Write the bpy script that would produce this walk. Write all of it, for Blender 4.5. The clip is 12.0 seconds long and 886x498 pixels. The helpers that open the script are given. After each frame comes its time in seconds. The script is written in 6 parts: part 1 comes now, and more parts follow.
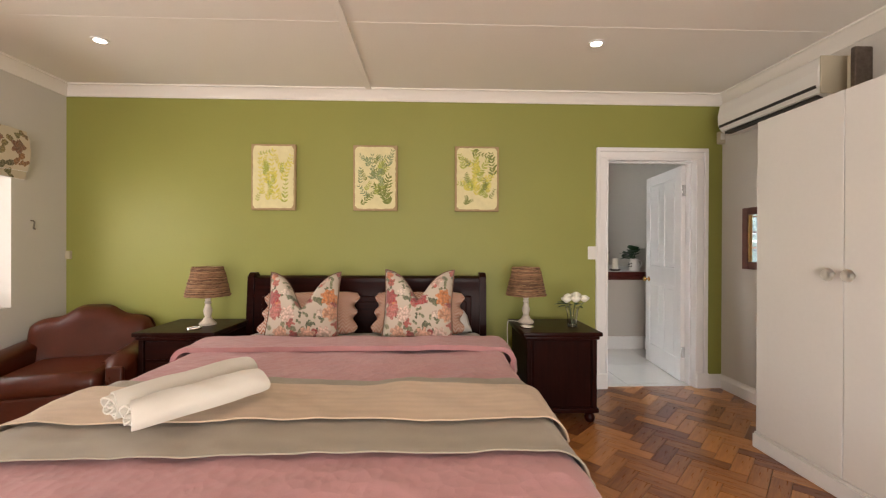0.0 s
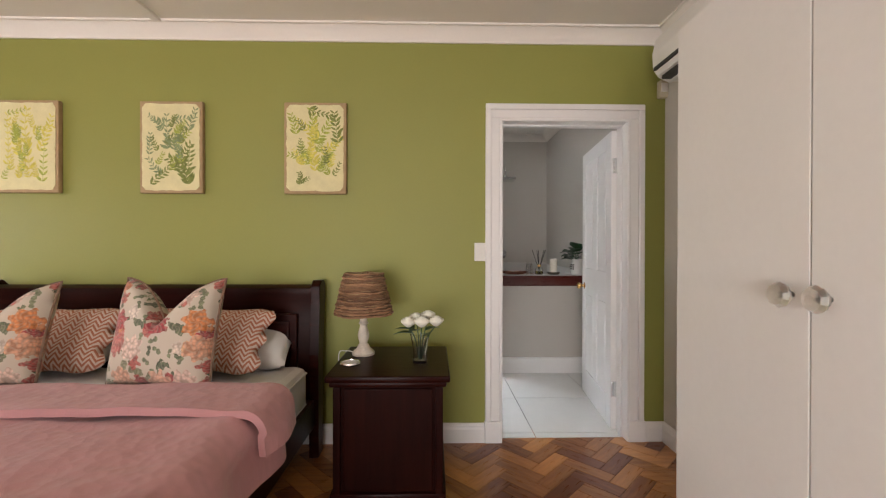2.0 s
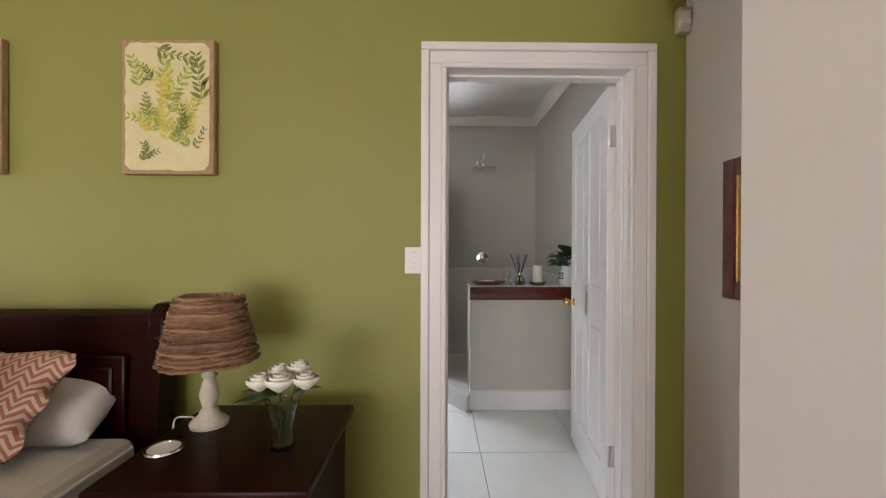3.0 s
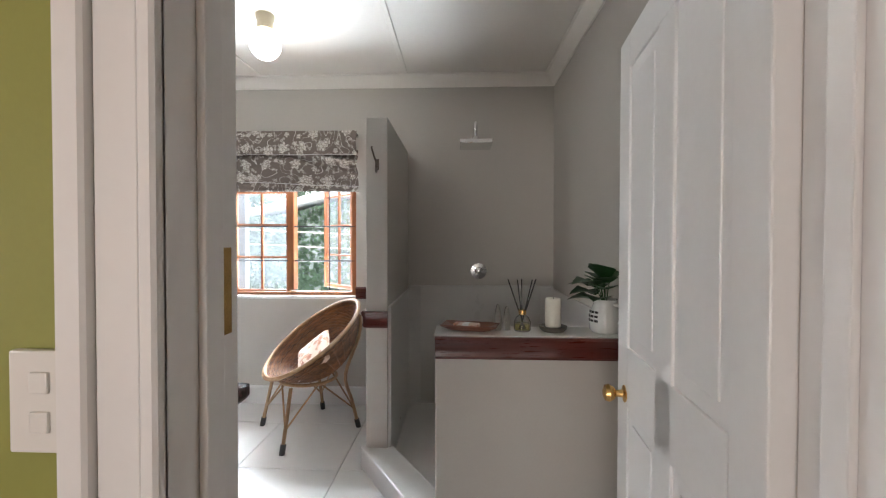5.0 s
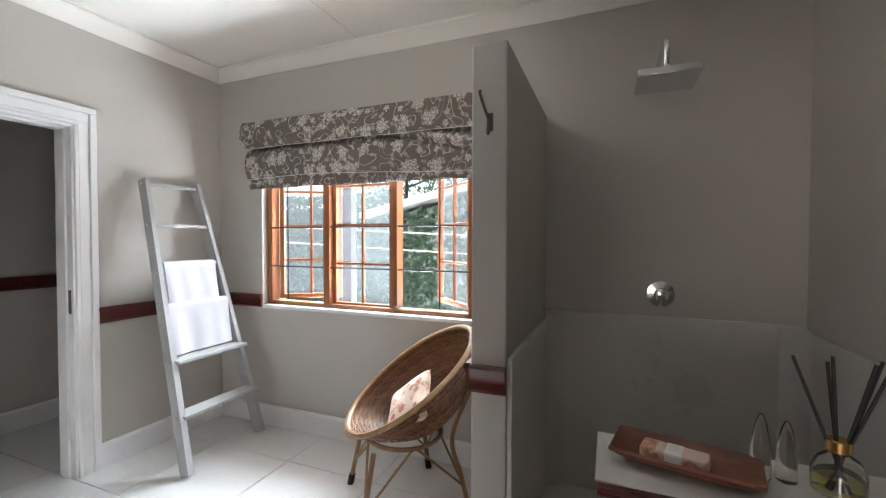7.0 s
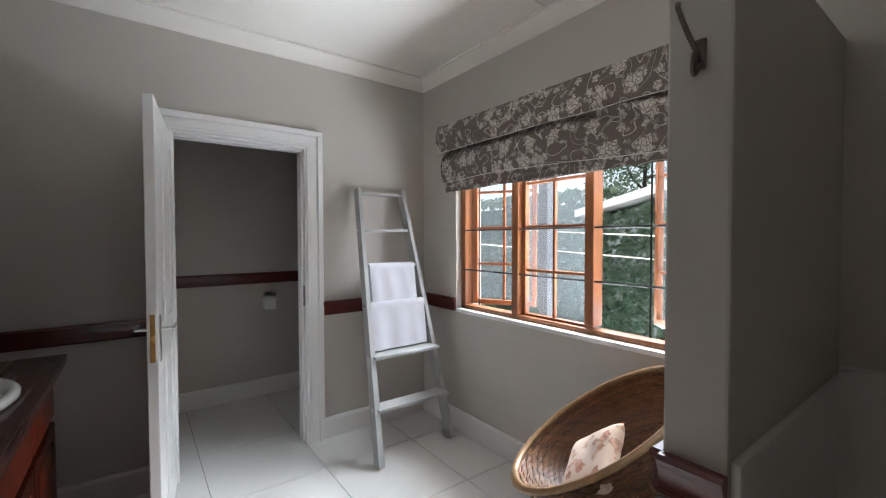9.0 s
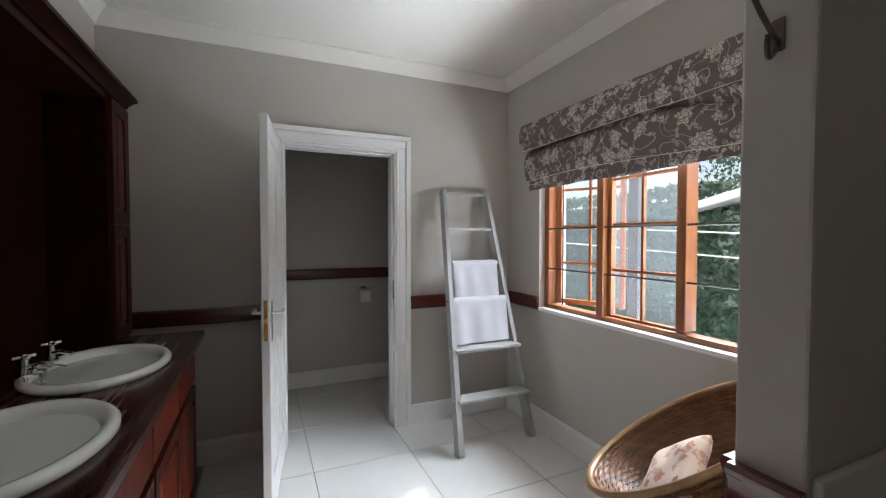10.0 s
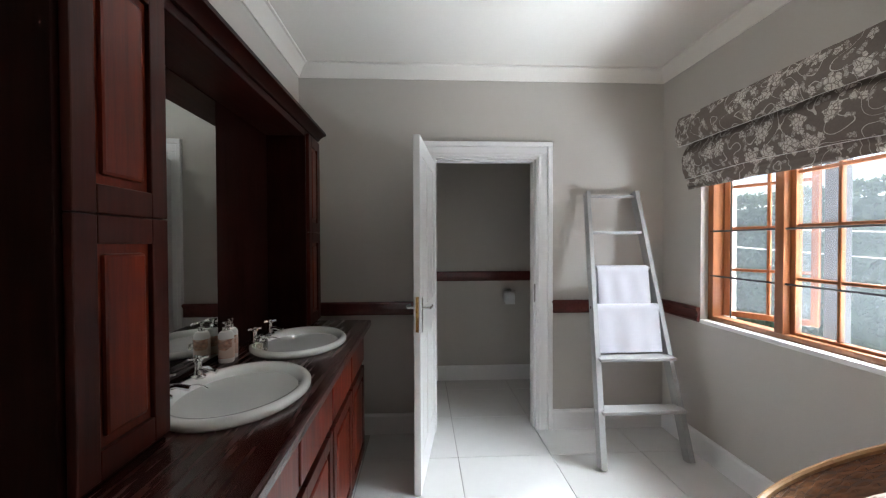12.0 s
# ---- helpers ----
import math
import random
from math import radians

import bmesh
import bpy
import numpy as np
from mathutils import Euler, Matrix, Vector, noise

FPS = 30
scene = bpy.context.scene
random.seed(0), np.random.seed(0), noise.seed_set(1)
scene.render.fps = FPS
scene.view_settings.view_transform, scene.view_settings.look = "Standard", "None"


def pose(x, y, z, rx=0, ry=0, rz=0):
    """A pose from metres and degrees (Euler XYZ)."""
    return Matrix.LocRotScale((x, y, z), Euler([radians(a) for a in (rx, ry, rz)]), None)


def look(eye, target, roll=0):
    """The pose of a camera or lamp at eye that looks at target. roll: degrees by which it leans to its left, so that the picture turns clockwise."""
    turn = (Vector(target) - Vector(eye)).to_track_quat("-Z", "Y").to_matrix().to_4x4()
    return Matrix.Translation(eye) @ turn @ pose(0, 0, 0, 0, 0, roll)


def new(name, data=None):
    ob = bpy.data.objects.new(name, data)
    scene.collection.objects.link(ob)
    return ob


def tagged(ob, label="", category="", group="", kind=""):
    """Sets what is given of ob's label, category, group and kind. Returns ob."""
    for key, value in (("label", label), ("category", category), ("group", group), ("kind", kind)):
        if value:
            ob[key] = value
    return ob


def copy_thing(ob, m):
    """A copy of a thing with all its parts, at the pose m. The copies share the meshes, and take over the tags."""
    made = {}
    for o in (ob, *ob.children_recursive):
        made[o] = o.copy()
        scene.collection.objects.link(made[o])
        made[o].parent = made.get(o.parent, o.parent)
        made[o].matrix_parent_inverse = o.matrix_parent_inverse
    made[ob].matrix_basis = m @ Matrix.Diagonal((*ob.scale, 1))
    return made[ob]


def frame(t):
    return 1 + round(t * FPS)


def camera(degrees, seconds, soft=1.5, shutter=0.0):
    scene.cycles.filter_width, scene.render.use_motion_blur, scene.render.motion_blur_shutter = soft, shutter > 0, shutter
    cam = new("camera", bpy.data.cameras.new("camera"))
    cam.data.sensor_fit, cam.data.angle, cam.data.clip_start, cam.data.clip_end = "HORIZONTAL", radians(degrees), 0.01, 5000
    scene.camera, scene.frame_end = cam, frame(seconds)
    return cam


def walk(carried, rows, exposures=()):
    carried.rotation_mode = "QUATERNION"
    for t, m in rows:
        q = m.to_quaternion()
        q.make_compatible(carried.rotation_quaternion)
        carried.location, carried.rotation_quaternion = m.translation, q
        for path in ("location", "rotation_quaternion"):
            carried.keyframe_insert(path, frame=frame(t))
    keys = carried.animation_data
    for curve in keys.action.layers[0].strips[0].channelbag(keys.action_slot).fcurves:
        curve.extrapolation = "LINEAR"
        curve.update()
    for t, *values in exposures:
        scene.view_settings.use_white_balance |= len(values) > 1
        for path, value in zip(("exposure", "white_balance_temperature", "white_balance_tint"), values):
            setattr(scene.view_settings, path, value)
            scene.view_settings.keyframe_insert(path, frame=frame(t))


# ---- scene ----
cam = camera(93.9, 12.0, soft=1.2)
EXPOSURES = [(0.0, 0.72, 6400, 10), (3.0, 0.62, 6000, 10), (5.0, 0.50, 6150, 10), (5.5, 0.52, 6150, 10), (6.5, 0.25, 6150, 10), (7.2, 0.08, 6200, 10), (9.0, -0.5, 6200, 10), (10.0, -0.55, 6200, 10), (11.0, -0.5, 6200, 10), (12.0, -0.22, 6200, 10)]
PATH = [
    (0, (0.997, 1.548, 1.241), (1.064, 3.547, 1.235), 0.2),
    (0.5, (1.279, 1.662, 1.274), (1.353, 3.661, 1.266), 0.0),
    (1, (1.57, 1.874, 1.245), (1.63, 3.873, 1.238), 0.1),
    (1.5, (1.85, 2.196, 1.211), (1.907, 4.195, 1.209), 0.0),
    (2, (2.148, 2.556, 1.231), (2.189, 4.556, 1.221), 0.1),
    (2.5, (2.366, 2.964, 1.242), (2.392, 4.964, 1.233), 0.2),
    (3, (2.539, 3.383, 1.256), (2.566, 5.383, 1.248), 0.2),
    (3.2, (2.601, 3.542, 1.273), (2.629, 5.542, 1.258), 0.2),
    (4.8, (2.907, 4.601, 1.359), (2.832, 6.6, 1.333), -0.1),
    (5, (2.9, 4.717, 1.378), (2.82, 6.715, 1.345), 0.1),
    (5.5, (2.89, 5.036, 1.369), (2.738, 7.03, 1.348), 0.2),
    (6, (2.872, 5.301, 1.376), (2.536, 7.273, 1.355), 0.1),
    (6.5, (2.853, 5.523, 1.405), (2.32, 7.451, 1.37), 0.1),
    (7, (2.806, 5.736, 1.42), (2.062, 7.592, 1.375), 0.1),
    (8.8, (2.774, 6.196, 1.456), (1.234, 7.47, 1.405), -0.2),
    (9, (2.792, 6.219, 1.455), (1.188, 7.412, 1.401), -0.1),
    (9.5, (2.829, 6.251, 1.433), (1.098, 7.252, 1.378), -0.0),
    (10, (2.894, 6.253, 1.445), (1.064, 7.058, 1.39), -0.0),
    (10.5, (2.956, 6.25, 1.459), (1.056, 6.871, 1.403), -0.1),
    (11, (3.011, 6.264, 1.453), (1.061, 6.705, 1.407), -0.2),
    (11.5, (3.019, 6.282, 1.451), (1.035, 6.532, 1.411), -0.2),
    (12, (3.023, 6.297, 1.446), (1.025, 6.4, 1.412), -0.2),
]
walk(cam, [(t, look(eye, target, roll)) for t, eye, target, roll in PATH], EXPOSURES)

# ---- light ----
world = bpy.data.worlds.new("sky")
scene.world = world
world.use_nodes = True
wn = world.node_tree.nodes
sky = wn.new("ShaderNodeTexSky")
sky.sky_type, sky.sun_disc = "NISHITA", False
sky.sun_elevation, sky.sun_rotation = radians(40), radians(-12)
world.node_tree.links.new(sky.outputs[0], wn["Background"].inputs[0])
wn["Background"].inputs[1].default_value = 0.15

sun = new("sun", bpy.data.lights.new("sun", "SUN"))
sun.data.energy, sun.data.angle, sun.data.color = 5.0, radians(0.5), (1.0, 0.95, 0.87)
sun.matrix_world = look((1.0 - 1.1, 13.0, 5.30), (1.0, 8.0, 1.0))


def window_light(name, eye, target, w, h, watts, colour):
    ob = new(name, bpy.data.lights.new(name, "AREA"))
    ob.data.shape, ob.data.size, ob.data.size_y = "RECTANGLE", w, h
    ob.data.energy, ob.data.color = watts, colour
    ob.matrix_world = look(eye, target)


# added area lamps for daylight; the bath pair stands outside, out of view
window_light("bath_window_skylight", (1.18, 9.65, 2.80), (1.18, 8.1, 1.45), 3.4, 1.0, 590, (0.86, 0.94, 1.0))
# added low lamp in place of light bounced off the sunlit yard
window_light("bath_yard_bounce_fill", (1.18, 9.3, 0.22), (1.18, 8.1, 1.35), 2.8, 0.9, 440, (0.86, 0.94, 1.0))
window_light("bedroom_side_skylight", (-2.42, 3.85, 1.4), (0, 3.75, 1.3), 1.6, 1.15, 22, (1.0, 0.90, 0.82))
# added lamp in an opening assumed in the unseen south wall
window_light("bedroom_back_skylight", (0.9, -1.36, 1.0), (1.1, 3, 1.75), 2.6, 1.6, 108, (1.0, 0.90, 0.82))
# no toilet window is built; this lamp is added for its inferred daylight
window_light("toilet_window_skylight", (-0.75, 8.30, 1.75), (-0.75, 7, 1.4), 0.5, 0.5, 17, (0.9, 0.96, 1.0))


# ---- materials ----
def nodes_of(m):
    m.use_nodes = True
    return m.node_tree, m.node_tree.nodes["Principled BSDF"]


def link(nt, a, b):
    nt.links.new(a, b)


def coords(nt, scale=(1, 1, 1)):
    tc = nt.nodes.new("ShaderNodeTexCoord")
    mp = nt.nodes.new("ShaderNodeMapping")
    mp.inputs["Scale"].default_value = scale
    link(nt, tc.outputs["Object"], mp.inputs["Vector"])
    return mp.outputs[0]


def noise_tex(nt, vec, scale, detail=4.0, rough=0.55):
    n = nt.nodes.new("ShaderNodeTexNoise")
    n.inputs["Scale"].default_value, n.inputs["Detail"].default_value, n.inputs["Roughness"].default_value = scale, detail, rough
    link(nt, vec, n.inputs["Vector"])
    return n.outputs["Fac"]


def ramp(nt, fac, stops):
    r = nt.nodes.new("ShaderNodeValToRGB")
    while len(r.color_ramp.elements) < len(stops):
        r.color_ramp.elements.new(0.5)
    for e, (p, c) in zip(r.color_ramp.elements, stops):
        e.position, e.color = p, (*c, 1)
    link(nt, fac, r.inputs[0])
    return r.outputs[0]


def mix(nt, fac, a, b, mode="MIX"):
    m = nt.nodes.new("ShaderNodeMix")
    m.data_type, m.blend_type = "RGBA", mode
    for sock, val in ((m.inputs[0], fac), (m.inputs[6], a), (m.inputs[7], b)):
        if isinstance(val, (int, float)):
            sock.default_value = val
        elif isinstance(val, tuple):
            sock.default_value = (*val, 1)
        else:
            link(nt, val, sock)
    return m.outputs[2]


def calc(nt, op, a, b=0.0, c=0.0):
    m = nt.nodes.new("ShaderNodeMath")
    m.operation = op
    for sock, val in zip(m.inputs, (a, b, c)):
        if isinstance(val, (int, float)):
            sock.default_value = val
        else:
            link(nt, val, sock)
    return m.outputs[0]


def bump(nt, bsdf, height, strength, distance=0.01):
    b = nt.nodes.new("ShaderNodeBump")
    b.inputs["Strength"].default_value, b.inputs["Distance"].default_value = strength, distance
    link(nt, height, b.inputs["Height"])
    link(nt, b.outputs[0], bsdf.inputs["Normal"])


def tone(c, k):
    return tuple(min(1.0, v * k) for v in c)


def plain(name, c, rough=0.5, metal=0.0, vary=0.08, big=2.5, fine=60.0, bumpy=0.1, coat=0.0, depth=0.002):
    """A surface of one colour with soft stains, fine grain and slight relief."""
    m = bpy.data.materials.new(name)
    nt, b = nodes_of(m)
    v = coords(nt)
    stain, grain = noise_tex(nt, v, big), noise_tex(nt, v, fine, 3)
    both = calc(nt, "ADD", calc(nt, "MULTIPLY", stain, 0.65), calc(nt, "MULTIPLY", grain, 0.35))
    link(nt, ramp(nt, both, [(0.3, tone(c, 1 - vary)), (0.7, tone(c, 1 + vary))]), b.inputs["Base Color"])
    link(nt, calc(nt, "ADD", calc(nt, "MULTIPLY", stain, 0.16), rough - 0.08), b.inputs["Roughness"])
    b.inputs["Metallic"].default_value = metal
    b.inputs["Coat Weight"].default_value = coat
    if bumpy:
        bump(nt, b, grain, bumpy, depth)
    return m


def timber(name, dark, light, rough=0.35, along="x", coat=0.2, per_piece=0.0, scale=1.0, gloss=0.5):
    m = bpy.data.materials.new(name)
    nt, b = nodes_of(m)
    s = {"x": (0.7, 11, 11), "y": (11, 0.7, 11), "z": (11, 11, 0.7)}[along]
    v = coords(nt, tuple(k * scale for k in s))
    grain, fine, stain = noise_tex(nt, v, 3.0, 6, 0.65), noise_tex(nt, v, 14.0, 3), noise_tex(nt, coords(nt), 2.2)
    f = calc(nt, "ADD", calc(nt, "MULTIPLY", grain, 0.6), calc(nt, "MULTIPLY", stain, 0.4))
    if per_piece:
        oi, geo = nt.nodes.new("ShaderNodeObjectInfo"), nt.nodes.new("ShaderNodeNewGeometry")
        r = calc(nt, "FRACT", calc(nt, "ADD", oi.outputs["Random"], geo.outputs["Random Per Island"]))
        f = calc(nt, "ADD", f, calc(nt, "MULTIPLY", calc(nt, "SUBTRACT", r, 0.5), per_piece))
    link(nt, ramp(nt, f, [(0.3, dark), (0.72, light)]), b.inputs["Base Color"])
    link(nt, calc(nt, "ADD", calc(nt, "MULTIPLY", fine, 0.2), rough - 0.1), b.inputs["Roughness"])
    b.inputs["Specular IOR Level"].default_value = gloss
    b.inputs["Coat Weight"].default_value, b.inputs["Coat Roughness"].default_value = coat, 0.15
    bump(nt, b, grain, 0.15, 0.002)
    return m


def flowers(nt, vec, scale, petals, size, jitter=0.8, keep=1.0, shift=0.0):
    """Mask, heart mask and tint of scattered round blossoms in the x-z plane of the thing."""
    sep = nt.nodes.new("ShaderNodeSeparateXYZ")
    link(nt, vec, sep.inputs[0])
    com = nt.nodes.new("ShaderNodeCombineXYZ")
    link(nt, calc(nt, "ADD", calc(nt, "MULTIPLY", sep.outputs[0], scale), shift), com.inputs[0])
    link(nt, calc(nt, "ADD", calc(nt, "MULTIPLY", sep.outputs[2], scale), shift * 0.7), com.inputs[1])
    vo = nt.nodes.new("ShaderNodeTexVoronoi")
    vo.voronoi_dimensions = "2D"
    vo.inputs["Scale"].default_value, vo.inputs["Randomness"].default_value = 1.0, jitter
    link(nt, com.outputs[0], vo.inputs["Vector"])
    sub = nt.nodes.new("ShaderNodeVectorMath")
    sub.operation = "SUBTRACT"
    link(nt, com.outputs[0], sub.inputs[0])
    link(nt, vo.outputs["Position"], sub.inputs[1])
    s2 = nt.nodes.new("ShaderNodeSeparateXYZ")
    link(nt, sub.outputs[0], s2.inputs[0])
    ang = calc(nt, "ARCTAN2", s2.outputs[1], s2.outputs[0])
    hue = nt.nodes.new("ShaderNodeSeparateColor")
    link(nt, vo.outputs["Color"], hue.inputs[0])
    turn = calc(nt, "ADD", calc(nt, "MULTIPLY", ang, petals), calc(nt, "MULTIPLY", hue.outputs[0], 6.0))
    rim = calc(nt, "ADD", calc(nt, "MULTIPLY", calc(nt, "COSINE", turn), (0.15 if petals > 2 else 0.40) * size), size * (0.83 if petals > 2 else 0.6))
    mask = calc(nt, "MULTIPLY", calc(nt, "LESS_THAN", calc(nt, "ADD", vo.outputs["Distance"], calc(nt, "MULTIPLY", calc(nt, "SUBTRACT", noise_tex(nt, vec, scale * 5.0, 2), 0.5), size * 0.7)), rim), calc(nt, "LESS_THAN", hue.outputs[1], keep))
    rings = calc(nt, "MULTIPLY", mask, calc(nt, "GREATER_THAN", calc(nt, "SINE", calc(nt, "ADD", calc(nt, "MULTIPLY", vo.outputs["Distance"], 34.0 / max(size, 0.1) * 0.5), turn)), 0.35))
    return mask, rings, hue.outputs[2]


def weave_bump(nt, b, strength=0.25, scale=500.0):
    v = coords(nt)
    bump(nt, b, noise_tex(nt, v, scale, 2), strength, 0.002)


def floral_blind(name):
    m = bpy.data.materials.new(name)
    nt, b = nodes_of(m)
    v = coords(nt)
    wv = nt.nodes.new("ShaderNodeTexNoise")
    wv.inputs["Scale"].default_value = 5.0
    wv.inputs["Detail"].default_value = 1.0
    link(nt, v, wv.inputs["Vector"])
    line = calc(nt, "LESS_THAN", calc(nt, "ABSOLUTE", calc(nt, "SUBTRACT", calc(nt, "FRACT", calc(nt, "MULTIPLY", wv.outputs["Fac"], 9.0)), 0.5)), 0.03)
    base = mix(nt, noise_tex(nt, v, 90), (0.135, 0.105, 0.090), (0.185, 0.148, 0.128))
    pale = (0.66, 0.615, 0.555)
    c = mix(nt, calc(nt, "MULTIPLY", line, 0.8), base, pale)
    w = warp(nt, v, 18.0, 0.016)
    cells = nt.nodes.new("ShaderNodeTexVoronoi")
    cells.feature = "DISTANCE_TO_EDGE"
    cells.inputs["Scale"].default_value = 40.0
    link(nt, w, cells.inputs["Vector"])
    veins = calc(nt, "LESS_THAN", cells.outputs["Distance"], 0.07)
    for scale, petals, size, keep, shift, share in ((17.0, 2, 0.44, 0.55, 5.3, 0.55), (15.0, 5, 0.36, 0.35, 9.1, 0.9), (8.0, 6, 0.40, 0.5, 0.0, 0.95)):
        f, r, _ = flowers(nt, w, scale, petals, size, 0.85, keep, shift)
        c = mix(nt, calc(nt, "MULTIPLY", f, share), c, pale)
        c = mix(nt, calc(nt, "MULTIPLY", calc(nt, "MULTIPLY", f, veins), 0.8), c, (0.17, 0.135, 0.115))
        c = mix(nt, calc(nt, "MULTIPLY", r, 0.45), c, (0.20, 0.165, 0.14))
    link(nt, c, b.inputs["Base Color"])
    b.inputs["Roughness"].default_value = 0.9
    weave_bump(nt, b)
    return m


def warp(nt, vec, scale, amount):
    n = nt.nodes.new("ShaderNodeTexNoise")
    n.inputs["Scale"].default_value, n.inputs["Detail"].default_value = scale, 2.0
    link(nt, vec, n.inputs["Vector"])
    m = nt.nodes.new("ShaderNodeVectorMath")
    m.operation = "MULTIPLY_ADD"
    link(nt, n.outputs["Color"], m.inputs[0])
    m.inputs[1].default_value = (amount, amount, amount)
    link(nt, vec, m.inputs[2])
    return m.outputs[0]


def floral_cushion(name, ground, layers):
    """Printed linen: each layer scatters blossoms whose petals differ in depth of colour."""
    m = bpy.data.materials.new(name)
    nt, b = nodes_of(m)
    v = coords(nt)
    w = warp(nt, v, 22.0, 0.022)
    c = mix(nt, noise_tex(nt, v, 7), tone(ground, 0.9), tone(ground, 1.06))
    petals_cell = nt.nodes.new("ShaderNodeTexVoronoi")
    petals_cell.inputs["Scale"].default_value = 62.0
    link(nt, w, petals_cell.inputs["Vector"])
    shade = ramp(nt, petals_cell.outputs["Distance"], [(0.0, (1.25, 1.2, 1.15)), (0.45, (0.8, 0.78, 0.76)), (0.75, (0.42, 0.40, 0.38))])
    for scale, petals, size, keep, shift, stops in layers:
        f, r, hue = flowers(nt, w, scale, petals, size, 0.9, keep, shift)
        col = mix(nt, 0.85, ramp(nt, hue, stops), shade, "MULTIPLY")
        c = mix(nt, calc(nt, "MULTIPLY", f, 0.92), c, col)
        c = mix(nt, calc(nt, "MULTIPLY", r, 0.22), c, tone(ground, 0.9))
    link(nt, c, b.inputs["Base Color"])
    b.inputs["Roughness"].default_value = 0.92
    b.inputs["Sheen Weight"].default_value = 0.2
    weave_bump(nt, b, 0.3)
    return m


def zigzag(name, a, c2):
    m = bpy.data.materials.new(name)
    nt, b = nodes_of(m)
    v = coords(nt)
    sep = nt.nodes.new("ShaderNodeSeparateXYZ")
    link(nt, v, sep.inputs[0])
    tri = calc(nt, "PINGPONG", calc(nt, "MULTIPLY", sep.outputs[0], 1.0), 0.026)
    s = calc(nt, "FRACT", calc(nt, "MULTIPLY", calc(nt, "ADD", sep.outputs[2], calc(nt, "MULTIPLY", tri, 1.2)), 38.0))
    wob = calc(nt, "ADD", s, calc(nt, "MULTIPLY", noise_tex(nt, v, 40), 0.25))
    link(nt, mix(nt, calc(nt, "GREATER_THAN", wob, 0.62), a, c2), b.inputs["Base Color"])
    b.inputs["Roughness"].default_value = 0.92
    weave_bump(nt, b)
    return m


def cloth(name, c, rough=0.95, vary=0.1, quilt=0.0, stripe=0.0):
    m = bpy.data.materials.new(name)
    nt, b = nodes_of(m)
    v = coords(nt)
    big, fine = noise_tex(nt, v, 5), noise_tex(nt, v, 350, 2)
    col = ramp(nt, calc(nt, "ADD", calc(nt, "MULTIPLY", big, 0.6), calc(nt, "MULTIPLY", fine, 0.4)), [(0.3, tone(c, 1 - vary)), (0.7, tone(c, 1 + vary))])
    h = fine
    if quilt:
        vo = nt.nodes.new("ShaderNodeTexVoronoi")
        vo.inputs["Scale"].default_value = quilt
        link(nt, coords(nt, (1, 1, 0.3)), vo.inputs["Vector"])
        h = calc(nt, "ADD", calc(nt, "MULTIPLY", vo.outputs["Distance"], 1.4), calc(nt, "MULTIPLY", fine, 0.4))
    if stripe:
        w = nt.nodes.new("ShaderNodeTexWave")
        w.bands_direction = "Y"
        w.inputs["Scale"].default_value, w.inputs["Distortion"].default_value = stripe, 0.6
        link(nt, v, w.inputs["Vector"])
        col = mix(nt, calc(nt, "MULTIPLY", w.outputs["Fac"], 0.25), col, tone(c, 0.78))
    link(nt, col, b.inputs["Base Color"])
    b.inputs["Roughness"].default_value = rough
    b.inputs["Sheen Weight"].default_value = 0.25
    bump(nt, b, h, 0.5 if quilt else 0.35, 0.006 if quilt else 0.004)
    return m


def glass_mat(name, colour=(1, 1, 1), rough=0.0, ior=1.45):
    m = bpy.data.materials.new(name)
    nt, b = nodes_of(m)
    b.inputs["Base Color"].default_value = (*colour, 1)
    b.inputs["Roughness"].default_value, b.inputs["IOR"].default_value = rough, ior
    b.inputs["Transmission Weight"].default_value = 1.0
    return m


def glow(name, colour, strength):
    m = bpy.data.materials.new(name)
    nt, b = nodes_of(m)
    b.inputs["Base Color"].default_value = (0.9, 0.9, 0.88, 1)
    b.inputs["Emission Color"].default_value, b.inputs["Emission Strength"].default_value = (*colour, 1), strength
    return m


GREEN = plain("green_wall_paint", (0.268, 0.272, 0.060), 0.55, vary=0.05, big=1.2, fine=130, bumpy=0.12)
CREAM = plain("warm_white_wall_paint", (0.60, 0.575, 0.53), 0.6, vary=0.04, big=1.0, fine=120, bumpy=0.12)
STONE = plain("stone_grey_wall_paint", (0.505, 0.470, 0.425), 0.5, vary=0.035, big=1.0, fine=110, bumpy=0.12)
CEIL = plain("white_ceiling_paint", (0.82, 0.78, 0.72), 0.75, vary=0.03, big=0.9, fine=70, bumpy=0.08)
WHITE = plain("white_gloss_paint", (0.80, 0.785, 0.77), 0.32, vary=0.03, big=2.0, fine=50, bumpy=0.06)
WARD = plain("white_laminate", (0.74, 0.725, 0.70), 0.38, vary=0.03, big=1.5, fine=40, bumpy=0.04)
PLASTIC = plain("white_plastic", (0.75, 0.73, 0.69), 0.35, vary=0.02, bumpy=0)
BEIGE = plain("beige_plastic", (0.50, 0.44, 0.32), 0.45, vary=0.04, bumpy=0)
DARK = plain("black_rubber", (0.02, 0.018, 0.017), 0.6, vary=0.1)
PARQUET = timber("oiled_parquet_wood", (0.15, 0.042, 0.012), (0.56, 0.25, 0.075), 0.30, "x", 0.15, 0.42)
GROUT = plain("dark_floor_joint", (0.05, 0.028, 0.016), 0.8)
MAHOG = timber("mahogany_wood", (0.007, 0.0013, 0.001), (0.030, 0.0048, 0.003), 0.34, "x", 0.02, gloss=0.09)
